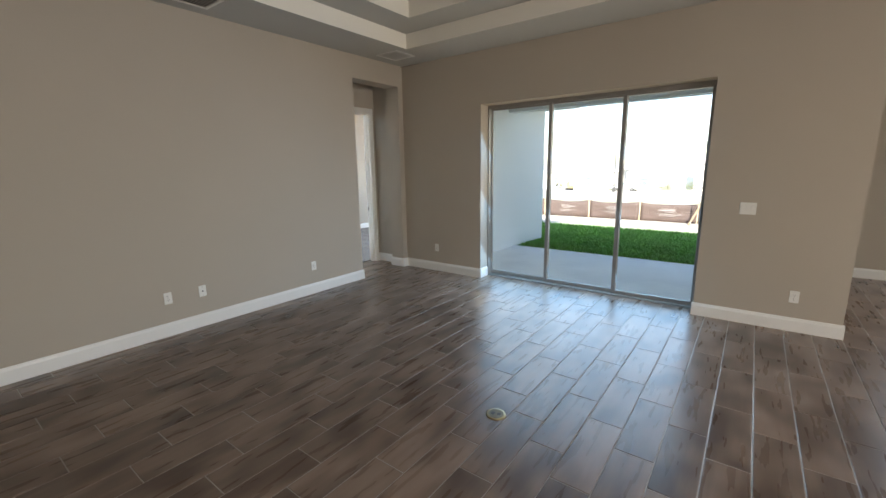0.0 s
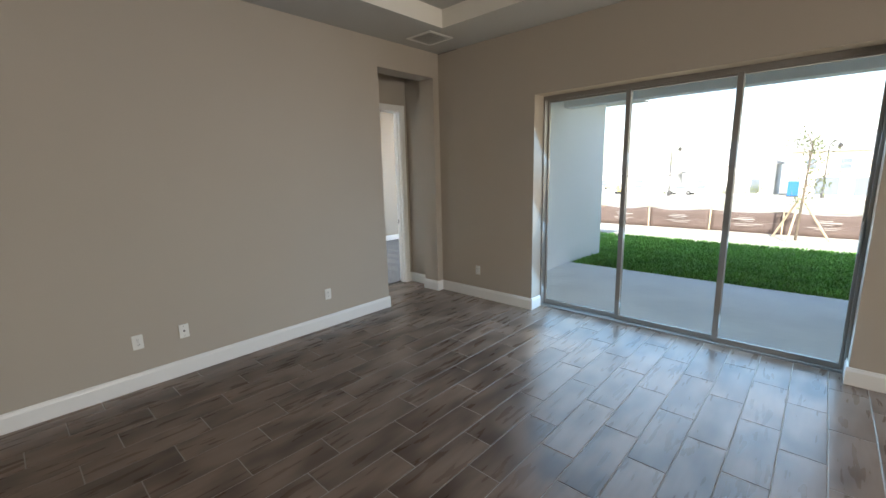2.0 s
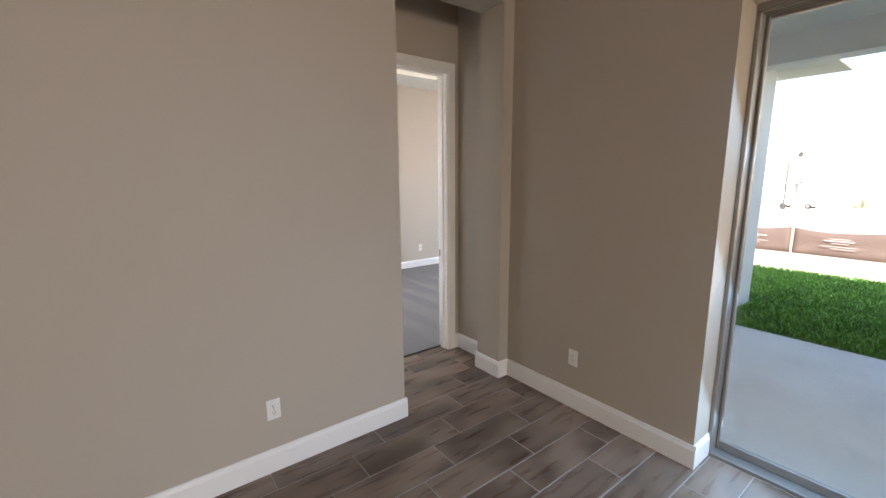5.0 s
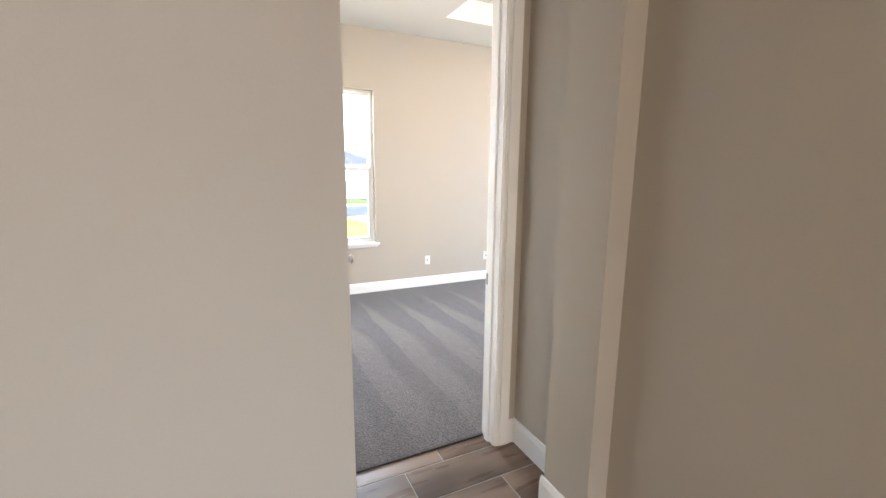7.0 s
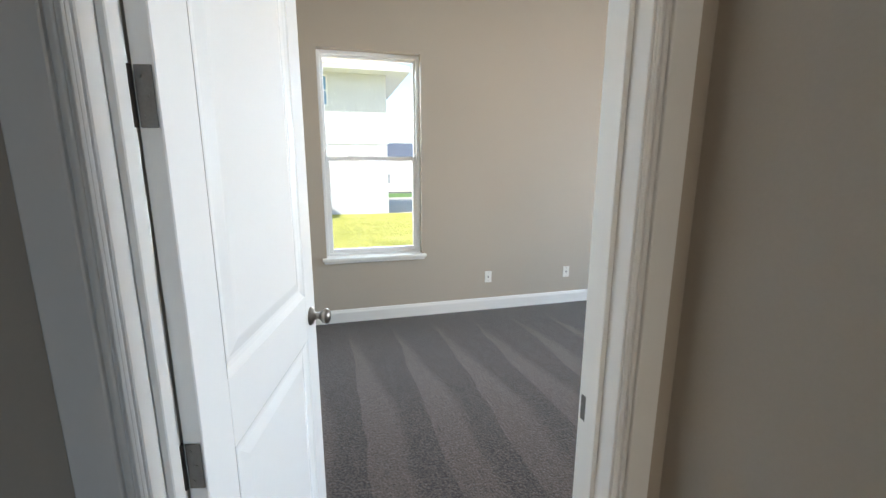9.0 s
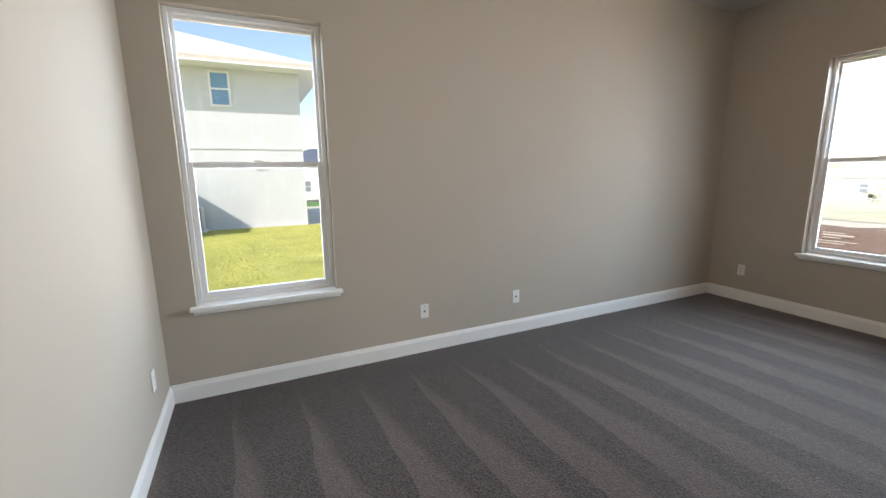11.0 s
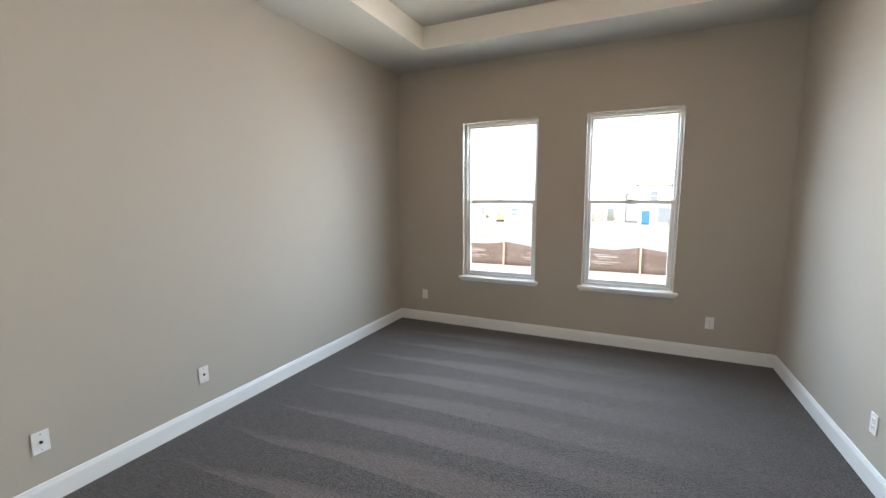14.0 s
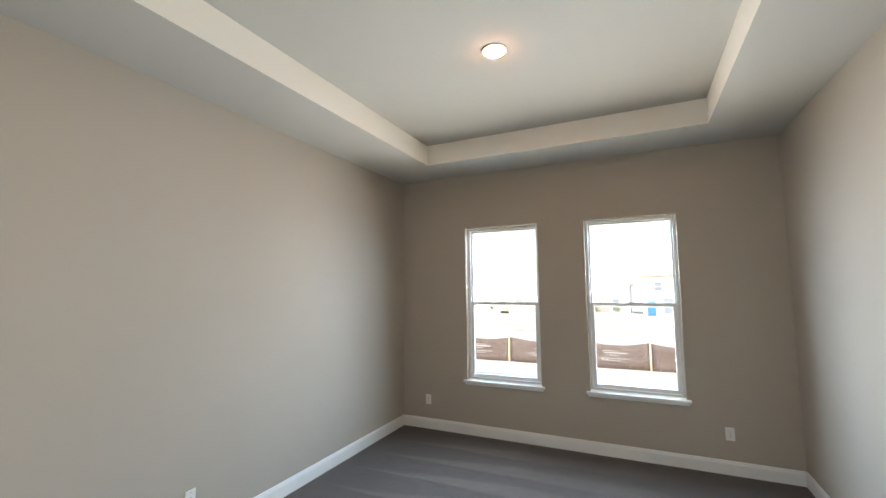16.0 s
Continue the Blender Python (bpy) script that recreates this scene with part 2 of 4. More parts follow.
SHINGLE_PALE = material("pale_shingle", (0.46, 0.44, 0.41), 0.9, 0.2, 3.0, 30, 0.5, 0.01)
SHINGLE_SAND = material("sand_shingle", (0.60, 0.53, 0.46), 0.9, 0.15, 3.0, 30, 0.5, 0.01)
SHINGLE_BLUE = material("blue_grey_shingle", (0.09, 0.11, 0.15), 0.9, 0.2, 3.0, 30, 0.5, 0.01)
GARAGE = material("brown_garage_door", (0.30, 0.27, 0.25), 0.5, 0.1, 4, 40, 0.1)
PANE_DARK = material("dark_pane", (0.20, 0.23, 0.26), 0.08, 0.1, 2, 30, 0, spec=0.8)
PANE_BLUE = material("sky_blue_pane", (0.13, 0.27, 0.42), 0.08, 0.1, 2, 30, 0, spec=0.8)
SAND = material("sandy_dirt", (0.60, 0.54, 0.44), 0.95, 0.14, 0.35, 9, 0.5, 0.03)
LAWN = material("lawn_soil", (0.07, 0.20, 0.025), 0.95, 0.3, 1.2, 30, 0.6, 0.02, tint=(0.12, 0.21, 0.04))
BLADE = material("grass_blade", (0.095, 0.31, 0.030), 0.6, 0.25, 2.5, 18, 0, tint=(0.16, 0.36, 0.05), per_piece=0.3)
# lit copy of the grass blade: strong sun is put into the colour
BLADE_SUNLIT = material("sunlit_turf_blade", (0.38, 0.41, 0.07), 0.6, 0.2, 2.5, 18, 0, tint=(0.50, 0.47, 0.13), per_piece=0.10)
FABRIC = material("brown_silt_fabric", (0.135, 0.095, 0.080), 0.8, 0.18, 2.5, 50, 0.3, 0.004)
STAKE = material("raw_pine", (0.55, 0.43, 0.28), 0.7, 0.12, 6, 60, 0.2, 0.002)
WHITE_PRINT = material("white_print", (0.42, 0.38, 0.35), 0.6, 0.05, 5, 40, 0)
ASPHALT = material("asphalt", (0.055, 0.055, 0.058), 0.9, 0.15, 1.5, 60, 0.4, 0.004)
BLUE_PLASTIC = material("blue_plastic", (0.03, 0.16, 0.42), 0.4, 0.06, 3, 40, 0.05)
YELLOW = material("machine_yellow", (0.62, 0.45, 0.14), 0.4, 0.08, 3, 40, 0.05)
RUBBER = material("black_rubber", (0.025, 0.025, 0.026), 0.8, 0.1, 6, 60, 0.2)
LEAF = material("tree_leaf", (0.11, 0.14, 0.05), 0.6, 0.3, 3, 30, 0, tint=(0.18, 0.20, 0.09), per_piece=0.35)
BARK = material("bark", (0.15, 0.115, 0.08), 0.9, 0.25, 8, 50, 0.6, 0.01)
WHITE_CAR = material("white_car_paint", (0.75, 0.75, 0.75), 0.2, 0.02, 2, 60, 0, coat=0.5)

GLOW = bpy.data.materials.new("warm_lamp_lens")
GLOW.use_nodes = True
gb = GLOW.node_tree.nodes["Principled BSDF"]
gb.inputs["Emission Color"].default_value = (1.0, 0.50, 0.26, 1)
gb.inputs["Emission Strength"].default_value = 80.0


# ---- mesh helpers ----
def box(bm, x0, y0, z0, x1, y1, z1, bevel=0.0, seg=1):
    v = [bm.verts.new((x, y, z)) for x in (x0, x1) for y in (y0, y1) for z in (z0, z1)]
    fs = [bm.faces.new([v[i] for i in q]) for q in
          ((0, 1, 3, 2), (4, 6, 7, 5), (0, 4, 5, 1), (2, 3, 7, 6), (0, 2, 6, 4), (1, 5, 7, 3))]
    if bevel:
        es = list({e for f in fs for e in f.edges})
        bmesh.ops.bevel(bm, geom=es, offset=bevel, segments=seg, profile=0.5, affect='EDGES', clamp_overlap=True)
    return bm


def rod(bm, a, b, r0, r1=None, n=12):
    a, b = Vector(a), Vector(b)
    d = b - a
    m = Matrix.Translation((a + b) / 2) @ d.to_track_quat('Z', 'Y').to_matrix().to_4x4()
    bmesh.ops.create_cone(bm, cap_ends=True, segments=n, radius1=r0, radius2=r0 if r1 is None else r1, depth=d.length, matrix=m)
    return bm


def lathe(bm, profile, m=Matrix(), n=24):
    """Turns (radius, height) pairs about z, then lays them by m."""
    rings = []
    for r, h in profile:
        rings.append([bm.verts.new(m @ Vector((r * math.cos(k * math.tau / n), r * math.sin(k * math.tau / n), h))) for k in range(n)])
    for a, b in zip(rings, rings[1:]):
        for k in range(n):
            bm.faces.new((a[k], a[(k + 1) % n], b[(k + 1) % n], b[k]))
    bm.faces.new(rings[0][::-1])
    bm.faces.new(rings[-1])
    return bm


def prism(bm, poly, z0, z1):
    lo, hi = [bm.verts.new((x, y, z0)) for x, y in poly], [bm.verts.new((x, y, z1)) for x, y in poly]
    n = len(poly)
    for k in range(n):
        bm.faces.new((lo[k], lo[(k + 1) % n], hi[(k + 1) % n], hi[k]))
    bm.faces.new(lo[::-1])
    bm.faces.new(hi)
    return bm


def finish(bm, name, mat, smooth=False):
    bmesh.ops.recalc_face_normals(bm, faces=bm.faces)
    me = bpy.data.meshes.new(name)
    bm.to_mesh(me)
    bm.free()
    me.materials.append(mat)
    if smooth:
        for p in me.polygons:
            p.use_smooth = True
    return me


def part(name, bm, mat, parent, label="", smooth=False):
    ob = new(name, finish(bm, name, mat, smooth))
    ob.parent = parent
    return tagged(ob, label) if label else ob


def structure(name, bm, mat, label, category, smooth=False):
    return tagged(new(name, finish(bm, name, mat, smooth)), label, category, kind="structure")


def thing(name, m, label, category, group=""):
    ob = new(name)
    ob.empty_display_size = 0.1
    ob.matrix_world = m
    return tagged(ob, label, category, group)


def wall_boxes(bm, axis, face, back, lo, hi, z0, z1, holes=()):
    """A wall along x or y from lo to hi, between the planes face and back, with holes (lo, hi, z0, z1) cut through."""
    cuts = sorted({lo, hi, *[h[0] for h in holes], *[h[1] for h in holes]})
    for a, b in zip(cuts, cuts[1:]):
        mid = (a + b) / 2
        zs = [z0]
        for h in sorted((h for h in holes if h[0] < mid < h[1]), key=lambda h: h[2]):
            zs += [h[2], h[3]]
        zs.append(z1)
        for c, d in zip(zs[::2], zs[1::2]):
            if d - c > 1e-4:
                if axis == 'x':
                    box(bm, a, min(face, back), c, b, max(face, back), d)
                else:
                    box(bm, min(face, back), a, c, max(face, back), b, d)
    bmesh.ops.remove_doubles(bm, verts=bm.verts, dist=1e-5)
    return bm


# ---- rooms: great room, alcove, bedroom ----
CZ = 3.1            # great room ceiling border
BZ = 3.07           # bedroom ceiling border
TOP = 3.4
OP0, OP1 = -0.99, -0.10           # opening to the alcove
AX = -0.685                       # alcove face of the bedroom door wall
WX, EX, NY, SY = -3.84, 0.11, 4.51, -0.885   # bedroom faces
W0 = (-0.685, 0.197, 0.63, 2.415)            # side window
W1 = (-2.975, -2.105, 0.63, 2.42)
W2 = (-1.608, -0.741, 0.63, 2.42)
DH0, DH1, DHT = -0.925, -0.06, 2.49         # door lining opening

structure("wall_great_room_left", wall_boxes(bmesh.new(), 'y', 0, -0.25, -9.2, 0.0, -0.05, TOP, [(OP0, OP1, -0.05, 2.80)]), PAINT,
          "taupe painted wall with a tall opening to the alcove", "wall")
structure("wall_sliding_door", wall_boxes(bmesh.new(), 'x', 0, 0.30, 0.0, 5.27, -0.05, TOP, [(1.414, 4.096, -0.05, 2.42)]), PAINT,
          "taupe painted wall around the sliding glass door", "wall")
structure("wall_nook_side", wall_boxes(bmesh.new(), 'y', 5.27, 4.97, 0.30, 3.2, -0.05, TOP), PAINT, "taupe painted side wall of the nook", "wall")
structure("wall_nook_back", wall_boxes(bmesh.new(), 'x', 2.9, 3.2, 5.27, 9.8, -0.05, TOP, [(6.5, 8.6, 0.6, 2.42)]), PAINT,
          "taupe painted back wall of the nook with a wide window", "wall")
# the opening is for the made-up, unseen east window
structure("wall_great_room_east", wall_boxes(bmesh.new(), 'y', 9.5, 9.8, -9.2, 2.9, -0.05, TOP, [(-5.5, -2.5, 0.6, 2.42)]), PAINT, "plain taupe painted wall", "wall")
structure("wall_great_room_south", wall_boxes(bmesh.new(), 'x', -9.0, -9.2, 0.0, 9.5, -0.05, TOP), PAINT, "plain taupe painted wall", "wall")
structure("wall_bedroom_door", wall_boxes(bmesh.new(), 'y', AX, -0.80, -1.7, 0.045, -0.05, TOP, [(DH0, DH1, -0.05, DHT)]), PAINT,
          "taupe painted wall around the bedroom door", "wall")
structure("wall_alcove_north", wall_boxes(bmesh.new(), 'x', 0.045, 0.17, -0.80, 0.0, -0.05, TOP), PAINT, "taupe painted end wall of the alcove", "wall")
structure("wall_alcove_south", wall_boxes(bmesh.new(), 'x', -1.6, -1.7, AX, -0.25, -0.05, TOP), PAINT, "taupe painted end wall of the alcove", "wall")
structure("wall_bedroom_west", wall_boxes(bmesh.new(), 'y', WX, -4.03, SY - 0.12, NY + 0.19, -0.05, TOP, [W0]), PAINT,
          "taupe painted bedroom wall with one window", "wall")
structure("wall_bedroom_north", wall_boxes(bmesh.new(), 'x', NY, NY + 0.19, WX, EX + 0.17, -0.05, TOP, [W1, W2]), PAINT,
          "taupe painted bedroom wall with two windows", "wall")
structure("wall_bedroom_east", wall_boxes(bmesh.new(), 'y', EX, EX + 0.17, 0.30, NY, -0.05, TOP), PAINT, "taupe painted bedroom wall", "wall")
structure("wall_bedroom_south", wall_boxes(wall_boxes(bmesh.new(), 'x', SY, SY - 0.12, WX, -0.88, -0.05, TOP), 'x', -0.91, SY - 0.12, -0.88, -0.80, -0.05, TOP), PAINT, "taupe painted bedroom wall behind the open door", "wall")


def tray_ceiling(name, x0, x1, y0, y1, z, steps, label):
    """A flat border, then risers and ledges: steps of (inset rectangle, height of its riser)."""
    bm = bmesh.new()
    outer = (x0, x1, y0, y1)
    for (a, b, c, d), rise in steps:
        box(bm, outer[0], outer[2], z, outer[1], c, z + rise)
        box(bm, outer[0], d, z, outer[1], outer[3], z + rise)
        box(bm, outer[0], c, z, a, d, z + rise)
        box(bm, b, c, z, outer[1], d, z + rise)
        outer, z = (a, b, c, d), z + rise
    box(bm, x0, y0, z, x1, y1, z + 0.05)
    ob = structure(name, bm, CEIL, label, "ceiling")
    # upright faces take the lightened copy, so they look lit
    ob.data.materials.append(RISER_LIT)
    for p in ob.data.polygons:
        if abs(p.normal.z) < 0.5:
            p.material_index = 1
    return ob


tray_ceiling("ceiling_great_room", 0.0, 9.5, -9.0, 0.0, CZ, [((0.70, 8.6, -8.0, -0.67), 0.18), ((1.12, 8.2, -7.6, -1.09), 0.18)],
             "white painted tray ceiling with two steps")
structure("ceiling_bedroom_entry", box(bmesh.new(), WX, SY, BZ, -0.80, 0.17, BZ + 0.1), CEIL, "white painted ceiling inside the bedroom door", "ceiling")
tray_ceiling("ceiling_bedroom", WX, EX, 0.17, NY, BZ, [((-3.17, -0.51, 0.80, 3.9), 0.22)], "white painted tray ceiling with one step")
structure("ceiling_alcove", box(bmesh.new(), AX, -1.6, CZ, -0.25, 0.045, CZ + 0.1), CEIL, "white painted alcove ceiling", "ceiling")
structure("ceiling_nook", box(bmesh.new(), 5.27, 0.0, CZ, 9.5, 2.9, CZ + 0.1), CEIL, "white painted nook ceiling", "ceiling")


# ---- baseboards ----
def baseboard(p, q, n, h=0.135):
    """A moulded skirting board from p to q; n points into the room."""
    p, q, n = Vector((*p, 0)), Vector((*q, 0)), Vector((*n, 0))
    prof = ((0, -0.02), (0.015, -0.02), (0.015, h - 0.030), (0.013, h - 0.022), (0.009, h - 0.012), (0.008, h - 0.004), (0.004, h), (0, h))
    bm = bmesh.new()
    rows = [[bm.verts.new(e + n * d + Vector((0, 0, z))) for d, z in prof] for e in (p, q)]
    k = len(prof)
    for i in range(k):
        bm.faces.new((rows[0][i], rows[0][(i + 1) % k], rows[1][(i + 1) % k], rows[1][i]))
    bm.faces.new(rows[0])
    bm.faces.new(rows[1][::-1])
    return structure("baseboard", bm, TRIM, "white painted moulded baseboard", "baseboard")


B = 0.015
for p, q, n in (((0, -9), (0, OP0 + B), (1, 0)), ((0, OP0), (-0.25 - B, OP0), (0, 1)), ((0, OP1), (-0.25 - B, OP1), (0, -1)),
                ((0, OP1 - B), (0, 0), (1, 0)), ((B, 0), (1.414 + B, 0), (0, -1)), ((1.414, 0), (1.414, 0.19), (1, 0)),
                ((4.096 - B, 0), (5.27 + B, 0), (0, -1)), ((4.096, 0), (4.096, 0.19), (-1, 0)), ((5.27, 0), (5.27, 2.9), (1, 0)),
                ((5.27 + B, 2.9), (9.5, 2.9), (0, -1)), ((-0.25 - B, 0.045), (AX, 0.045), (0, -1)), ((AX, 0.045 - B), (AX, -0.002), (1, 0)),
                ((AX, -0.983), (AX, -1.6), (1, 0)), ((-0.25, OP1 + 0.0), (-0.25, 0.045), (-1, 0)), ((-0.25, OP0), (-0.25, -1.6), (-1, 0)),
                ((WX, SY), (WX, NY), (1, 0)), ((WX + B, NY), (EX - B, NY), (0, -1)), ((EX, NY), (EX, 0.17), (-1, 0)), ((EX - B, 0.17), (-0.80, 0.17), (0, 1)),
                ((-0.88, SY), (WX + B, SY), (0, 1)), ((-0.80, 0.17), (-0.80, -0.03), (-1, 0)),
                ((9.5, -9), (9.5, 2.9), (-1, 0)), ((0, -9), (9.5, -9), (0, 1))):
    baseboard(p, q, n)

# ---- carpet ----
bm = box(bmesh.new(), WX, SY, -0.05, -0.80, NY, 0.012)
box(bm, -0.80, 0.17, -0.05, EX, NY, 0.012)
structure("floor_bedroom", bm, CARPET, "grey-brown cut-pile carpet with vacuum strokes", "carpet")
bm = bmesh.new()
box(bm, -0.80, -0.895, -0.05, -0.788, -0.09, 0.011)
structure("floor_doorway", bm, CARPET, "grey-brown carpet in the doorway", "carpet")


# ---- windows ----
def hung_window(name, w, h, m, label):
    """Single-hung vinyl window: x across, z up from the opening's foot, y outwards from the room face."""
    t = thing(name, m, label, "window")
    t["kind"] = "structure"
    hw = w / 2
    d0, d1 = 0.075, 0.15
    for x0, x1, z0, z1 in ((-hw, -hw + 0.03, 0, h), (hw - 0.03, hw, 0, h), (-hw + 0.03, hw - 0.03, h - 0.032, h), (-hw + 0.03, hw - 0.03, 0, 0.03)):
        part("window_frame", box(bmesh.new(), x0, d0, z0, x1, d1, z1, 0.004), VINYL, t)
    mid = h * 0.495
    for nm, y0, z0, z1, s in (("lower_sash", 0.085, 0.03, mid + 0.022, 0.036), ("upper_sash", 0.115, mid - 0.022, h - 0.032, 0.019)):
        a = hw - 0.03
        bm = bmesh.new()
        box(bm, -a, y0, z0, -a + s, y0 + 0.028, z1, 0.003)
        box(bm, a - s, y0, z0, a, y0 + 0.028, z1, 0.003)
        box(bm, -a + s, y0, z0, a - s, y0 + 0.028, z0 + max(s, 0.03), 0.003)
        box(bm, -a + s, y0, z1 - s, a - s, y0 + 0.028, z1, 0.003)
        sash = part(nm, bm, VINYL, t)
        g = part("pane", box(bmesh.new(), -a + s - 0.004, y0 + 0.011, z0 + max(s, 0.03) - 0.004, a - s + 0.004, y0 + 0.017, z1 - s + 0.004), GLASS, sash)
        g.visible_shadow = False
    part("latch", box(bmesh.new(), -0.03, 0.072, mid + 0.018, 0.03, 0.10, mid + 0.032, 0.005), VINYL, t)
    bm = bmesh.new()
    box(bm, -hw - 0.035, -0.045, -0.024, hw + 0.035, 0.0, 0.005, 0.006, 2)
    box(bm, -hw + 0.002, -0.003, -0.02, hw - 0.002, 0.084, 0.005, 0.002)
    part("window_sill", bm, TRIM, t)
    part("apron", box(bmesh.new(), -hw - 0.02, -0.018, -0.050, hw + 0.02, 0.0, -0.024, 0.004), TRIM, t)
    return t


for i, (a, b, z0, z1) in enumerate((W1, W2)):
    hung_window("window_%d" % (i + 1), b - a, z1 - z0, pose((a + b) / 2, NY, z0), "white single-hung vinyl window with a painted sill")
hung_window("window_3", W0[1] - W0[0], W0[3] - W0[2], pose(WX, (W0[0] + W0[1]) / 2, W0[2], 0, 0, 90), "white single-hung vinyl window facing the neighbouring house")
hung_window("window_4", 2.1, 1.82, pose(7.55, 2.9, 0.6), "wide white single-hung vinyl window in the nook")
# no window is known here; it only gives the east fill lamp an opening
hung_window("window_5", 3.0, 1.82, pose(9.5, -4.0, 0.6, 0, 0, -90), "made-up wide white window, unseen, added to light the great room")


# ---- sliding glass door ----
def sliding_door():
    t = thing("door_2", pose(1.414, 0.19, 0), "three-panel sliding glass door with a grey aluminium frame, closed", "sliding door")
    t["kind"] = "structure"
    w, h = 2.682, 2.42
    part("track", box(bmesh.new(), 0, 0, -0.01, w, 0.11, 0.020, 0.003), ALUM, t, "grey-brown aluminium floor track")
    bm = box(bmesh.new(), 0, 0, h - 0.030, w, 0.11, h, 0.003)
    for y in (0.0, 0.034, 0.068):
        box(bm, 0, y, h - 0.044, w, y + 0.008, h - 0.030, 0.001)
    part("head", bm, ALUM, t)
    for x in (0, w - 0.022):
        part("jamb", box(bmesh.new(), x, 0, 0.020, x + 0.022, 0.11, h - 0.030, 0.003), ALUM, t)
    for x0, x1, left, right, y in ((0.022, 0.922, 0.018, 0.048, 0.076), (0.874, 1.826, 0.048, 0.048, 0.044), (1.776, 2.660, 0.048, 0.024, 0.012)):
        bm = bmesh.new()
        z0, z1 = 0.022, h - 0.034
        box(bm, x0, y, z0, x0 + left, y + 0.026, z1, 0.004)
        box(bm, x1 - right, y, z0, x1, y + 0.026, z1, 0.004)
        box(bm, x0 + left, y, z0, x1 - right, y + 0.026, z0 + 0.052, 0.004)
        box(bm, x0 + left, y, z1 - 0.028, x1 - right, y + 0.026, z1, 0.004)
        p = part("sliding_panel", bm, ALUM, t)
        g = part("pane", box(bmesh.new(), x0 + left - 0.004, y + 0.010, z0 + 0.048, x1 - right + 0.004, y + 0.016, z1 - 0.024), GLASS, p)
        g.visible_shadow = False
    part("pull_handle", box(bmesh.new(), w - 0.046, -0.020, 0.95, w - 0.026, 0.012, 1.20, 0.006), ALUM, t)


sliding_door()


# ---- bedroom door ----
def bedroom_door():
    t = thing("door_1", pose(0, 0, 0), "white two-panel bedroom door standing open, with white casing", "door")
    t["kind"] = "structure"
    j = 0.03
    for y0, y1 in ((DH0, DH0 + j), (DH1 - j, DH1)):
        part("jamb", box(bmesh.new(), -0.805, y0, 0, AX + 0.005, y1, DHT - j, 0.002), TRIM, t)
    part("jamb", box(bmesh.new(), -0.805, DH0, DHT - j, AX + 0.005, DH1, DHT, 0.002), TRIM, t)
    for y0, y1 in ((DH0 + j, DH0 + j + 0.012), (DH1 - j - 0.012, DH1 - j)):
        part("stop", box(bmesh.new(), -0.765, y0, 0, -0.725, y1, DHT - j - 0.012, 0.002), TRIM, t)
    part("stop", box(bmesh.new(), -0.765, DH0 + j, DHT - j - 0.012, -0.725, DH1 - j, DHT - j, 0.002), TRIM, t)

    def casing(a, b, horizontal=False):
        bm = bmesh.new()
        for f0, f1, d in ((0.0, 1.0, 0.010), (0.04, 0.12, 0.013), (0.15, 0.26, 0.016), (0.29, 0.97, 0.019)):
            if horizontal:
                box(bm, AX, a[0], a[1] + (b[1] - a[1]) * f0, AX + d, b[0], a[1] + (b[1] - a[1]) * f1, 0.002)
            else:
                box(bm, AX, a[0] + (b[0] - a[0]) * f0, a[1], AX + d, a[0] + (b[0] - a[0]) * f1, b[1], 0.002)
        part("casing", bm, TRIM, t)
    casing((DH1 - 0.025, 0.0), (DH1 + 0.058, DHT - 0.025))
    casing((DH0 + 0.025, 0.0), (DH0 - 0.058, DHT - 0.025))
    casing((DH0 - 0.058, DHT - 0.025), (DH1 + 0.058, DHT + 0.058), True)
    part("strike_plate", box(bmesh.new(), -0.795, DH1 - j - 0.002, 0.885, -0.768, DH1 - j + 0.001, 0.945, 0.001), BRONZE, t, "dark metal strike plate")
    # leaf: local x runs from hinge to latch, y is its thickness
    w, h, th = 0.762, DHT - j - 0.018, 0.035
    leaf = bmesh.new()
    st, tr, mr, br = 0.11, 0.12, 0.15, 0.22
    lock = 0.86
    box(leaf, 0, -th, 0, st, 0, h, 0.002)
    box(leaf, w - st, -th, 0, w, 0, h, 0.002)
    for z0, z1 in ((0, br), (lock, lock + mr), (h - tr, h)):
        box(leaf, st, -th, z0, w - st, 0, z1)
    lo = part("door_leaf", leaf, DOOR, t, "glossy white two-panel door leaf, standing open")
    lo.matrix_local = pose(-0.803, DH0 + j + 0.003, 0.015, 0, 0, 180 - 12.5)
    for z0, z1 in ((br, lock), (lock + mr, h - tr)):
        bm = bmesh.new()
        for face, inward in ((0.0, -1), (-th, 1)):
            rings = []
            for inset, sink in ((0.0, 0.0), (0.004, 0.003), (0.016, 0.008), (0.026, 0.010), (0.034, 0.010), (0.060, 0.004), (0.066, 0.003)):
                y = face + inward * sink
                rings.append([bm.verts.new(p) for p in ((st + inset, y, z0 + inset), (w - st - inset, y, z0 + inset), (w - st - inset, y, z1 - inset), (st + inset, y, z1 - inset))])
            for a, b in zip(rings, rings[1:]):
                for k in range(4):
                    bm.faces.new((a[k], a[(k + 1) % 4], b[(k + 1) % 4], b[k]))
            bm.faces.new(rings[-1])
        part("panel", bm, DOOR, lo)
    kx, kz = w - 0.06, 0.925
    for side in (1, -1):
        m = Matrix.Translation((kx, 0 if side > 0 else -th, kz)) @ pose(0, 0, 0, -90 * side)
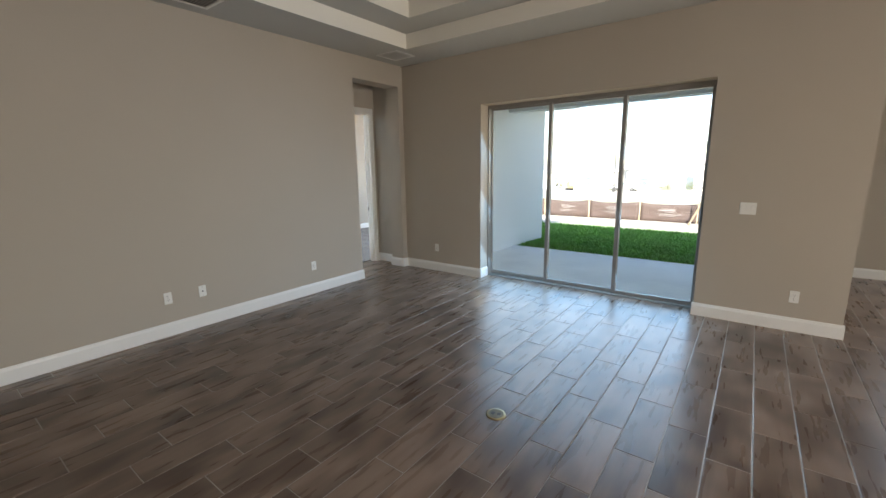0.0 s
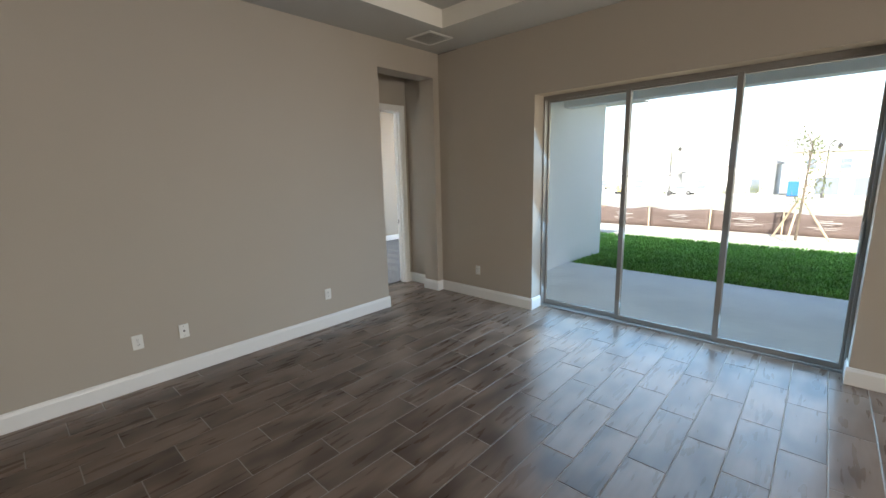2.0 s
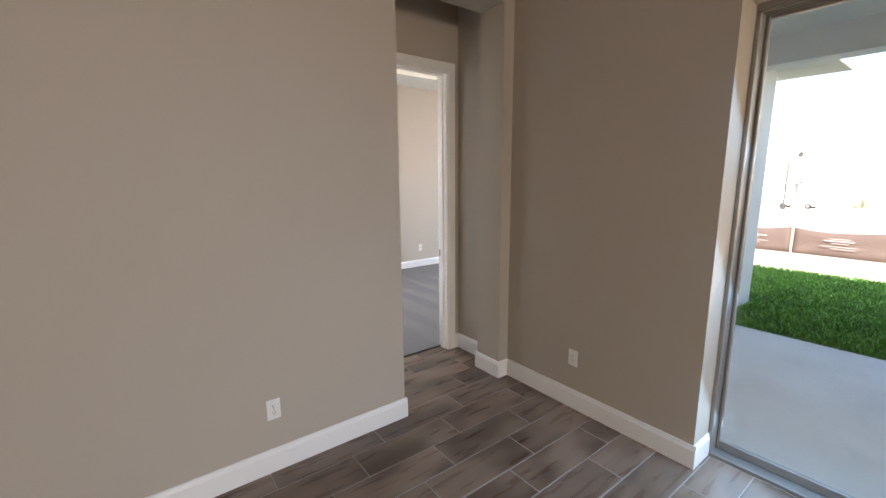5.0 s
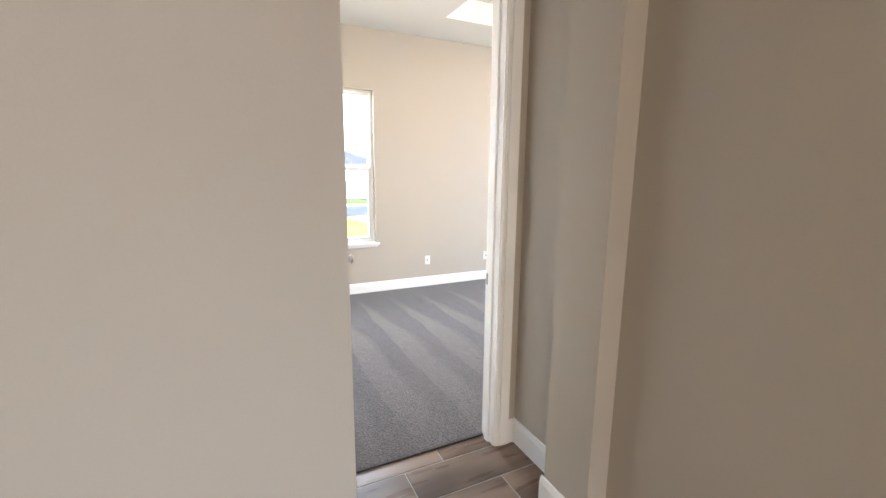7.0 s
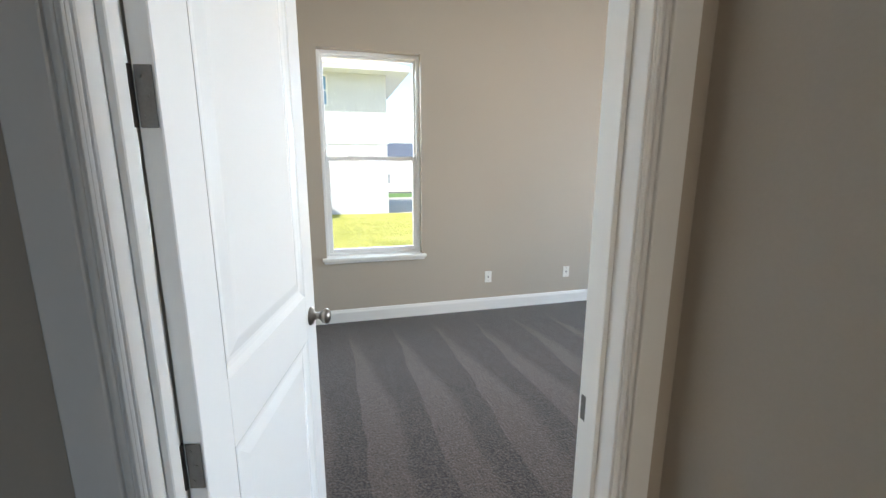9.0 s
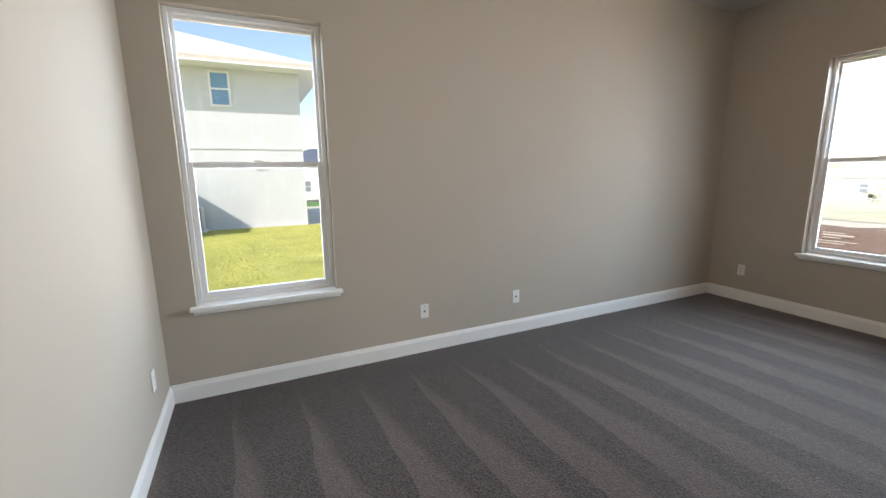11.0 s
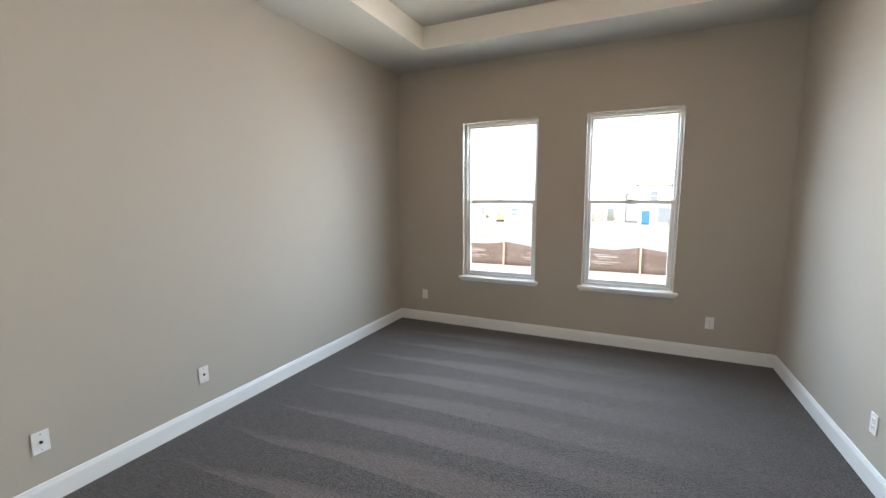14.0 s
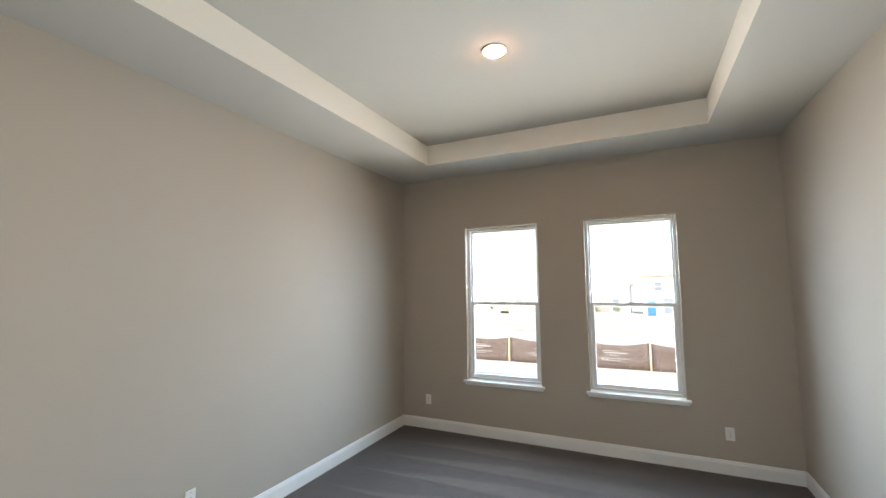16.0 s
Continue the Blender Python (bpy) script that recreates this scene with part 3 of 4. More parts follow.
        bm = lathe(bmesh.new(), [(0.032, 0), (0.032, 0.004), (0.027, 0.010), (0.013, 0.013), (0.011, 0.030), (0.016, 0.036), (0.024, 0.043),
                                 (0.027, 0.052), (0.025, 0.061), (0.017, 0.067), (0.006, 0.069)], m)
        part("knob", bm, NICKEL, lo, "brushed nickel door knob", True)
    part("latch_plate", box(bmesh.new(), w - 0.001, -th + 0.006, kz - 0.03, w + 0.0015, -0.006, kz + 0.03, 0.001), NICKEL, lo)
    for z in (0.22, 0.90 - 0.04, 1.53 - 0.04, 2.20):
        bm = bmesh.new()
        box(bm, -0.0025, -th + 0.004, z, 0.0, -0.004, z + 0.09, 0.0008)
        rod(bm, (-0.003, 0.004, z), (-0.003, 0.004, z + 0.09), 0.006)
        for k in range(3):
            rod(bm, (-0.0035, -0.012 - 0.008 * (k % 2), z + 0.015 + 0.03 * k), (-0.002, -0.012 - 0.008 * (k % 2), z + 0.015 + 0.03 * k), 0.0035)
        part("hinge", bm, BRONZE, lo, "dark metal butt hinge")
    return t


bedroom_door()


# ---- wall plates and fixtures ----
def outlet(m, group):
    t = thing("electrical_outlet", m, "white duplex outlet with a screwed cover plate on the wall", "outlet", group)
    part("cover_plate", box(bmesh.new(), -0.036, -0.006, -0.058, 0.036, 0, 0.058, 0.003, 2), PLASTIC, t)
    for s in (-1, 1):
        f = part("socket", box(bmesh.new(), -0.017, -0.008, s * 0.020 - 0.014, 0.017, -0.004, s * 0.020 + 0.014, 0.004, 2), PLASTIC, t)
        bm = bmesh.new()
        for x in (-0.007, 0.006):
            box(bm, x, -0.0085, s * 0.020 - 0.001, x + 0.002, -0.0075, s * 0.020 + 0.008)
        rod(bm, (0, -0.0075, s * 0.020 - 0.007), (0, -0.0086, s * 0.020 - 0.007), 0.0028, n=8)
        part("slots", bm, DARK, f)
    part("screw", rod(bmesh.new(), (0, -0.005, 0), (0, -0.0075, 0), 0.003, n=10), NICKEL, t)
    return t


def cable_plate(m, group):
    t = thing("cable_jack_plate", m, "white wall plate with one dark cable jack", "wall plate", group)
    part("cover_plate", box(bmesh.new(), -0.036, -0.006, -0.058, 0.036, 0, 0.058, 0.003, 2), PLASTIC, t)
    bm = lathe(bmesh.new(), [(0.008, 0), (0.008, 0.004), (0.0055, 0.005), (0.0055, 0.010), (0.002, 0.011)], pose(0, -0.005, 0, 90), 12)
    part("jack", bm, DARK, t, "dark threaded coaxial jack")
    for s in (-1, 1):
        part("screw", rod(bmesh.new(), (0, -0.005, s * 0.042), (0, -0.0075, s * 0.042), 0.003, n=10), NICKEL, t)
    return t


OZ = 0.365
outlet(pose(0, -3.52, 0.38, 0, 0, 90), "great room plates")
cable_plate(pose(0, -3.20, 0.375, 0, 0, 90), "great room plates")
outlet(pose(0, -1.828, OZ, 0, 0, 90), "great room plates")
outlet(pose(0.622, 0, OZ), "great room plates")
outlet(pose(4.905, 0, 0.34), "great room plates")
cable_plate(pose(WX, 0.878, 0.355, 0, 0, 90), "bedroom plates")
cable_plate(pose(WX, 1.765, 0.352, 0, 0, 90), "bedroom plates")
outlet(pose(-3.49, NY, 0.357), "bedroom plates")
outlet(pose(-0.42, NY, 0.368), "bedroom plates")
outlet(pose(EX, 2.84, 0.356, 0, 0, -90), "bedroom plates")
outlet(pose(-3.45, SY, 0.36, 0, 0, 180), "bedroom plates")

t = thing("light_switch", pose(4.464, 0, 1.16), "white three-gang rocker switch plate on the taupe wall", "switch")
part("cover_plate", box(bmesh.new(), -0.066, -0.006, -0.058, 0.066, 0, 0.058, 0.003, 2), PLASTIC, t)
for k in (-1, 0, 1):
    part("rocker", box(bmesh.new(), k * 0.042 - 0.016, -0.010, -0.034, k * 0.042 + 0.016, -0.004, 0.034, 0.002), PLASTIC, t)

t = thing("floor_outlet", pose(3.285, -2.834, 0.0), "round brass floor outlet set into the tile", "floor outlet")
part("cover_ring", lathe(bmesh.new(), [(0.066, 0), (0.066, 0.003), (0.060, 0.006), (0.052, 0.0065)], n=36), BRASS, t, "", True)
part("cover_disc", lathe(bmesh.new(), [(0.050, 0.001), (0.050, 0.0068), (0.048, 0.0075), (0.002, 0.0075)], n=36), WORN_BRASS, t, "worn brass cover disc")
for dx in (-0.02, 0.02):
    part("flap", box(bmesh.new(), dx - 0.011, dx * 0.3 - 0.013, 0.007, dx + 0.011, dx * 0.3 + 0.013, 0.0085, 0.001), DARK, t, "dark outlet flap")


def ceiling_vent(m, w, d, label, slats):
    t = thing("ceiling_vent", m, label, "vent")
    bm = bmesh.new()
    f = 0.028
    for a, b, c, e in ((-w / 2, w / 2, -d / 2, -d / 2 + f), (-w / 2, w / 2, d / 2 - f, d / 2), (-w / 2, -w / 2 + f, -d / 2 + f, d / 2 - f), (w / 2 - f, w / 2, -d / 2 + f, d / 2 - f)):
        box(bm, a, c, -0.010, b, e, 0, 0.002)
    part("frame", bm, PLASTIC, t)
    # no duct is modelled: its shade is the plate's grey
    part("backing", box(bmesh.new(), -w / 2 + f, -d / 2 + f, -0.002, w / 2 - f, d / 2 - f, 0), DUCT_SHADE, t, "flat grey plate coloured as the shaded duct")
    for k in range(slats):
        y = -d / 2 + f + (k + 0.5) * (d - 2 * f) / slats
        bm = box(bmesh.new(), -w / 2 + f, -0.009, -0.0012, w / 2 - f, 0.009, 0.0012)
        bmesh.ops.transform(bm, matrix=pose(0, y, -0.007, 35), verts=bm.verts)
        part("slat", bm, PLASTIC, t)
    return t


ceiling_vent(pose(0.39, -0.54, CZ), 0.37, 0.37, "white slatted square ceiling vent in the corner", 16)
ceiling_vent(pose(0.35, -3.05, CZ), 0.34, 0.30, "white slatted ceiling air vent beside the wall", 9)

t = thing("recessed_light", pose(-1.90, 2.43, BZ + 0.22), "lit round recessed ceiling light with a white trim ring", "ceiling light")
part("trim_ring", lathe(bmesh.new(), [(0.088, 0), (0.086, -0.006), (0.074, -0.008), (0.066, -0.003), (0.066, 0)], n=36), PLASTIC, t, "", True)
part("lens", lathe(bmesh.new(), [(0.064, 0), (0.064, -0.012), (0.054, -0.020), (0.03, -0.026), (0.004, -0.028)], n=36), GLOW, t, "glowing warm lens", True)

# ---- outdoors ----
def ground_z(x, y):
    """The yard falls gently away from the house."""
    back = -0.16 - 0.042 * min(max(y - 3.0, 0), 110)
    side = -0.16 - 0.033 * min(max(-4.5 - x, 0), 60)
    return min(back, side)


def ground():
    xs = [-3000, -700, -250, -120, -80, -64.5, -50, -40, -30, -24, -19, -14, -9, -4.5, 0, 5, 10, 15, 25, 40, 70, 120, 300, 900, 3000]
    ys = [-3000, -600, -150, -60, -25, -10, -4, 0, 3, 5, 7, 9, 11, 13, 16, 20, 26, 34, 45, 60, 80, 113, 200, 500, 1200, 3000]
    bm = bmesh.new()
    g = [[bm.verts.new((x, y, ground_z(x, y) - (0.02 if abs(x) < 20 else 0))) for y in ys] for x in xs]
    for i in range(len(xs) - 1):
        for j in range(len(ys) - 1):
            bm.faces.new((g[i][j], g[i + 1][j], g[i + 1][j + 1], g[i][j + 1]))
    structure("ground", bm, SAND, "pale sandy building ground", "ground")


ground()


def sheet(name, x0, x1, y0, y1, lift, mat, label, category, n=14):
    bm = bmesh.new()
    g = [[bm.verts.new((x0 + (x1 - x0) * i / n, y0 + (y1 - y0) * j / n, ground_z(x0 + (x1 - x0) * i / n, y0 + (y1 - y0) * j / n) + lift)) for j in range(n + 1)] for i in range(n + 1)]
    for i in range(n):
        for j in range(n):
            bm.faces.new((g[i][j], g[i + 1][j], g[i + 1][j + 1], g[i][j + 1]))
    return structure(name, bm, mat, label, category)


sheet("lawn_back", -14.0, 16.0, 3.26, 8.4, 0.012, LAWN, "green lawn behind the house", "lawn")
# side lawn uses a brightened green, with sunlight in its base colour
sheet("lawn_side", -18.6, -4.15, -12.0, 3.26, 0.012, material("sun_bright_turf", (0.30, 0.33, 0.06), 0.95, 0.25, 1.2, 30, 0.5, 0.02, tint=(0.42, 0.40, 0.11)), "green lawn between the houses", "lawn")


def blades(name, x0, x1, y0, y1, n, h, mat, label, seed):
    rng = np.random.default_rng(seed)
    x, y = rng.uniform(x0, x1, n), rng.uniform(y0, y1, n)
    a, hh, w = rng.uniform(0, math.tau, n), h * rng.uniform(0.5, 1.2, n), 0.010 * rng.uniform(0.7, 1.5, n)
    lean, la = hh * rng.uniform(0.2, 0.9, n), rng.uniform(0, math.tau, n)
    z = np.array([ground_z(p, q) for p, q in zip(x, y)]) + 0.008
    dx, dy = np.cos(a) * w, np.sin(a) * w
    lx, ly = np.cos(la) * lean, np.sin(la) * lean
    v = np.empty((n, 5, 3))
    v[:, 0] = np.stack([x - dx, y - dy, z], 1)
    v[:, 1] = np.stack([x + dx, y + dy, z], 1)
    v[:, 2] = np.stack([x + dx * .8 + lx * .4, y + dy * .8 + ly * .4, z + hh * .6], 1)
    v[:, 3] = np.stack([x - dx * .8 + lx * .4, y - dy * .8 + ly * .4, z + hh * .6], 1)
    v[:, 4] = np.stack([x + lx, y + ly, z + hh], 1)
    faces = []
    for k in range(n):
        b = 5 * k
        faces += [(b, b + 1, b + 2, b + 3), (b + 3, b + 2, b + 4)]
    me = bpy.data.meshes.new(name)
    me.from_pydata(v.reshape(-1, 3).tolist(), [], faces)
    me.materials.append(mat)
    return tagged(new(name, me), label, "grass", kind="stuff")


blades("grass_patio", 0.4, 8.0, 3.26, 7.0, 42000, 0.075, BLADE, "dense green turf beside the patio slab", 3)
blades("grass_corner", -5.0, 0.4, 4.72, 7.0, 17000, 0.075, BLADE, "green turf beyond the house corner", 6)
blades("grass_yard", -5.0, 9.0, 7.0, 8.45, 13000, 0.075, BLADE, "green turf towards the fence", 4)
blades("grass_side", -18.6, -5.8, -3.6, 3.0, 60000, 0.018, BLADE_SUNLIT, "yellow-green turf between the houses, coloured as if sunlit", 5)

# covered patio
structure("patio", box(bmesh.new(), 0.28, 0.30, -0.30, 4.97, 3.25, -0.15, 0.01), CONCRETE, "pale broom-finished concrete patio slab", "patio")
bm = bmesh.new()
wall_boxes(bm, 'y', EX + 0.17, EX + 0.21, 0.30, NY + 0.19, -0.45, 2.95)
structure("facade_bedroom", bm, STUCCO, "pale stucco outer wall beside the patio", "wall")
structure("facade_nook", wall_boxes(bmesh.new(), 'y', 4.97, 4.93, 0.30, 3.2, -0.45, 2.95), STUCCO, "pale stucco outer wall beside the patio", "wall")
structure("patio_ceiling", box(bmesh.new(), 0.32, 0.30, 2.93, 4.93, 3.0, 3.0), SOFFIT, "white painted patio ceiling", "ceiling")
structure("patio_beam", box(bmesh.new(), 0.32, 2.85, 2.66, 4.93, 3.10, 3.0, 0.006), STUCCO, "pale stucco beam along the patio edge", "beam")


def hip_roof(bm, x0, x1, y0, y1, z, pitch, thick=0.16, hip=True, cap=True):
    along_x = (x1 - x0) >= (y1 - y0)
    half = (y1 - y0) / 2 if along_x else (x1 - x0) / 2
    zr = z + half * pitch
    ins = half if hip else 0.0
    if along_x:
        r0, r1 = (x0 + ins, (y0 + y1) / 2), (x1 - ins, (y0 + y1) / 2)
    else:
        r0, r1 = ((x0 + x1) / 2, y0 + ins), ((x0 + x1) / 2, y1 - ins)
    if (Vector(r0) - Vector(r1)).length < 0.05:
        r1 = (r0[0] + 0.05, r0[1] + 0.05)
    rims = []
    for dz in (0.0, -thick):
        rims.append([bm.verts.new((x, y, z + dz)) for x, y in ((x0, y0), (x1, y0), (x1, y1), (x0, y1))])
    a, b = bm.verts.new((*r0, zr)), bm.verts.new((*r1, zr))
    t, u = rims
    if along_x:
        tops = ((t[0], t[1], b, a), (t[2], t[3], a, b), (t[1], t[2], b), (t[3], t[0], a))
    else:
        tops = ((t[1], t[2], b, a), (t[3], t[0], a, b), (t[0], t[1], a), (t[2], t[3], b))
    for f in tops:
        bm.faces.new(f)
    for k in range(4):
        bm.faces.new((u[k], u[(k + 1) % 4], t[(k + 1) % 4], t[k]))
    if cap:
        bm.faces.new(u[::-1])
    return bm


structure("roof_main", hip_roof(bmesh.new(), -4.6, 10.3, -9.7, 3.35, 3.45, 0.34, cap=False), SHINGLE, "grey shingled hip roof of the house", "roof")
structure("roof_bedroom", hip_roof(bmesh.new(), -4.7, 0.33, 0.0, 5.25, 3.25, 0.34, cap=False), SHINGLE, "grey shingled hip roof over the bedroom", "roof")
structure("eave_bedroom", box(bmesh.new(), -4.70, 4.70, 2.93, 0.95, 5.35, 3.05, 0.01), SOFFIT, "white boxed eave above the bedroom wall", "eave")
structure("eave_side", box(bmesh.new(), 0.32, 3.10, 2.93, 0.95, 4.70, 3.05, 0.01), SOFFIT, "white boxed eave beside the patio", "eave")


# ---- silt fence ----
def silt_fence():
    t = thing("silt_fence", pose(0, 0, 0), "brown fabric silt fence on wooden stakes along the yard", "fence")
    y0, s, x_first = 12.3, 1.93, -18.27
    rng = random.Random(8)
    for k in range(22):
        x = x_first + k * s
        z = ground_z(x, y0)
        lean = rng.uniform(-0.03, 0.03)
        bm = box(bmesh.new(), -0.022, -0.022, -0.1, 0.022, 0.022, 0.80, 0.003)
        bmesh.ops.transform(bm, matrix=pose(x, y0, z, 0, math.degrees(lean), 0), verts=bm.verts)
        part("stake", bm, STAKE, t, "raw pine stake")
        bm = bmesh.new()
        n, mrows = 12, 4
        ph = rng.uniform(0, 6)
        g = []
        for i in range(n + 1):
            u = i / n
            px = x + 0.02 + u * (s - 0.04)
            sag = 0.085 * math.sin(math.pi * u) + 0.01 * math.sin(ph + 7 * u)
            g.append([bm.verts.new((px, y0 + 0.03 + 0.03 * math.sin(math.pi * u + v) * math.sin(ph + 5 * u), z - 0.02 + (0.72 - sag) * v / mrows)) for v in range(mrows + 1)])
        for i in range(n):
            for v in range(mrows):
                bm.faces.new((g[i][v], g[i + 1][v], g[i + 1][v + 1], g[i][v + 1]))
        solid = bmesh.ops.extrude_face_region(bm, geom=bm.faces[:])
        bmesh.ops.translate(bm, verts=[e for e in solid["geom"] if isinstance(e, bmesh.types.BMVert)], vec=(0, 0.006, 0))
        cloth = part("fabric", bm, FABRIC, t, "sagging brown woven fabric", True)
        bm = bmesh.new()
        mx = x + s * 0.52
        for r, (w, dz) in enumerate(((0.42, 0.46), (0.58, 0.40), (0.34, 0.345), (0.74, 0.26), (0.50, 0.205))):
            off = rng.uniform(-0.08, 0.08)
            box(bm, mx - w / 2 + off, y0 - 0.052, z + dz, mx + w / 2 + off, y0 - 0.046, z + dz + (0.03 if r == 1 else 0.016))
        part("printed_bar", bm, WHITE_PRINT, cloth, "white printed bars")


silt_fence()


# ---- houses ----
def house(m, w, d, h, wall_mat, roof_mat, label, openings, roof_pitch=0.45, over=0.5, hip=True, band=None):
    """A house whose street face is at y = 0, looking along -y; openings (kind, x, z, width, height) lie on that face."""
    t = thing("house", m, label, "house")
    part("wall", box(bmesh.new(), -w / 2, 0, -0.6, w / 2, d, h), wall_mat, t)
    part("roof", hip_roof(bmesh.new(), -w / 2 - over, w / 2 + over, -over, d + over, h + 0.16, roof_pitch, hip=hip), roof_mat, t)
    part("fascia", box(bmesh.new(), -w / 2 - over - 0.02, -over - 0.02, h - 0.04, w / 2 + over + 0.02, d + over + 0.02, h + 0.02), VINYL, t, "white boxed eave")
    if band:
        part("trim_band", box(bmesh.new(), -w / 2, -0.03, band, w / 2, 0, band + 0.10), wall_mat, t)
    for kind, x, z, ww, hh in openings:
        if kind in ("window", "blue_window"):
            bm = bmesh.new()
            f = 0.07
            for a, b, c, e in ((x - ww / 2 - f, x + ww / 2 + f, z - f, z), (x - ww / 2 - f, x + ww / 2 + f, z + hh, z + hh + f), (x - ww / 2 - f, x - ww / 2, z, z + hh), (x + ww / 2, x + ww / 2 + f, z, z + hh),
                               (x - ww / 2, x + ww / 2, z + hh / 2 - 0.03, z + hh / 2 + 0.03)):
                box(bm, a, -0.06, c, b, 0.0, e)
            fr = part("window", bm, VINYL, t)
            for c in (z, z + hh / 2 + 0.03):
                part("pane", box(bmesh.new(), x - ww / 2, -0.025, c, x + ww / 2, -0.004, c + hh / 2 - 0.03), PANE_BLUE if kind == "blue_window" else PANE_DARK, fr)
        elif kind == "garage":
            g = part("garage_door", box(bmesh.new(), x - ww / 2, -0.05, z, x + ww / 2, -0.004, z + hh), GARAGE, t, "brown panelled garage door")
            for r in range(4):
                part("panel", box(bmesh.new(), x - ww / 2 + 0.08, -0.07, z + hh * r / 4 + 0.06, x + ww / 2 - 0.08, -0.05, z + hh * (r + 1) / 4 - 0.06, 0.01), GARAGE, g)
        elif kind == "door":
            part("door", box(bmesh.new(), x - ww / 2, -0.05, z, x + ww / 2, -0.004, z + hh, 0.01), GARAGE, t)
        elif kind == "porch":
            # no recess is cut: porch shade is a dark sheet on the wall
            part("porch_shade", box(bmesh.new(), x - ww / 2, -0.02, z, x + ww / 2, -0.004, z + hh), PANE_DARK, t, "flat dark panel for the shade of a porch")
    return t


# neighbour across the side lawn
NX = -19.0
nz = ground_z(NX, 0)
house(pose(NX, -5.1, nz, 0, 0, 90), 14.0, 9.0, 6.0, STUCCO_NEIGHBOUR, SHINGLE_SAND, "two-storey white stucco house across the side lawn",
      [("blue_window", 4.2, 4.66, 0.56, 1.12), ("window", -3.5, 4.4, 0.8, 1.2)], 0.40, 0.9, band=3.05)
t = thing("air_conditioner", pose(NX + 0.75, -2.22, nz), "pale grey outdoor air conditioning unit beside the house", "air conditioner")
part("pad", box(bmesh.new(), -0.5, -0.45, -0.2, 0.5, 0.45, 0.08, 0.01), CONCRETE, t)
part("casing", box(bmesh.new(), -0.38, -0.38, 0.08, 0.38, 0.38, 0.95, 0.03, 2), STUCCO_GREY, t)
for k in range(8):
    part("louvre", box(bmesh.new(), 0.381, -0.33, 0.16 + k * 0.09, 0.395, 0.33, 0.20 + k * 0.09), ALUM, t)
t = thing("vent_hood", pose(NX, 0.02, 1.92), "small white exhaust hood on the stucco wall", "vent")
part("hood", box(bmesh.new(), 0.0, -0.16, -0.11, 0.16, 0.16, 0.11, 0.02, 2), VINYL, t)
part("flap", box(bmesh.new(), 0.02, -0.13, -0.15, 0.13, 0.13, -0.11), VINYL, t)
# out of view; added to cast the diagonal shadow on the stucco
t = thing("shadow_wall", pose(NX, -2.75, nz), "unseen white stucco wall, added to shade the house side", "wall")
part("wall", box(bmesh.new(), 0.0, -0.10, -0.4, 3.2, 0.10, 1.85, 0.01), STUCCO_NEIGHBOUR, t)

# far houses behind the fence
def far_house(x, y, turn, *args, **kw):
    return house(pose(x, y, ground_z(x, y), 0, 0, turn), *args, **kw)


far_house(-25.0, 77, 4, 17, 11, 3.4, STUCCO, SHINGLE_PALE, "far single-storey white house with a dark garage",
          [("garage", 6.0, 0, 2.8, 2.6), ("window", 3.2, 0.9, 1.3, 1.5), ("window", -3.0, 1.2, 0.9, 1.2)])
far_house(-9.0, 84, 0, 13, 11, 5.0, STUCCO, SHINGLE_PALE, "far white house with two dark garage doors",
          [("garage", 1.5, 0, 2.6, 2.6), ("porch", 3.9, 0.2, 1.2, 2.4), ("window", -4.0, 0.9, 1.4, 1.5)])
far_house(6.5, 79, 0, 14, 11, 6.6, STUCCO_TAN, SHINGLE_PALE, "far two-storey cream house with a porch",
          [("porch", -2.6, 0.1, 2.6, 2.6), ("porch", 1.6, 0.1, 2.6, 2.6), ("window", -4.6, 3.9, 1.2, 1.5), ("window", -0.9, 3.9, 1.2, 1.5), ("window", 3.2, 3.9, 1.2, 1.5)], hip=False)
far_house(26, 82, -8, 15, 11, 6.4, STUCCO, SHINGLE, "far two-storey white house",
          [("garage", -3.0, 0, 4.8, 2.5), ("window", -4.0, 3.9, 1.3, 1.5), ("window", 1.0, 3.9, 1.3, 1.5), ("door", 2.5, 0, 1.1, 2.2)])
far_house(-45, 80, 8, 16, 11, 3.6, STUCCO_GREY, SHINGLE_PALE, "far single-storey pale grey house",
          [("garage", 3.0, 0, 4.8, 2.5), ("window", -3.0, 0.9, 1.4, 1.5), ("door", -0.4, 0, 1.1, 2.2)])
house(pose(-64, 11.5, ground_z(-64, 11), 0, 0, 90), 15, 10, 5.0, STUCCO, SHINGLE_BLUE, "far white house with a blue-grey roof across the street",
      [("window", -4.0, 1.0, 1.4, 1.5), ("garage", 2.5, 0, 4.8, 2.5)], 0.4)
sheet("road", -54.0, -47.0, -60, 60, 0.03, ASPHALT, "dark asphalt street", "road", 10)
sheet("verge", -47.0, -36.0, -60, 60, 0.02, LAWN, "green grass verge beside the street", "lawn", 10)
sheet("far_field", -60.0, 60.0, 26, 44, 0.004, material("dry_grass_field", (0.56, 0.53, 0.37), 0.95, 0.25, 0.25, 4, 0.4, 0.03), "pale dry grass field behind the fence", "field", 14)

# ---- loose things outdoors ----
t = thing("portable_toilet", pose(0.55, 70, ground_z(0.5, 70)), "blue plastic portable toilet on the building ground", "portable toilet")
part("cabin", box(bmesh.new(), -0.58, -0.58, 0.12, 0.58, 0.58, 2.1, 0.04, 2), BLUE_PLASTIC, t)
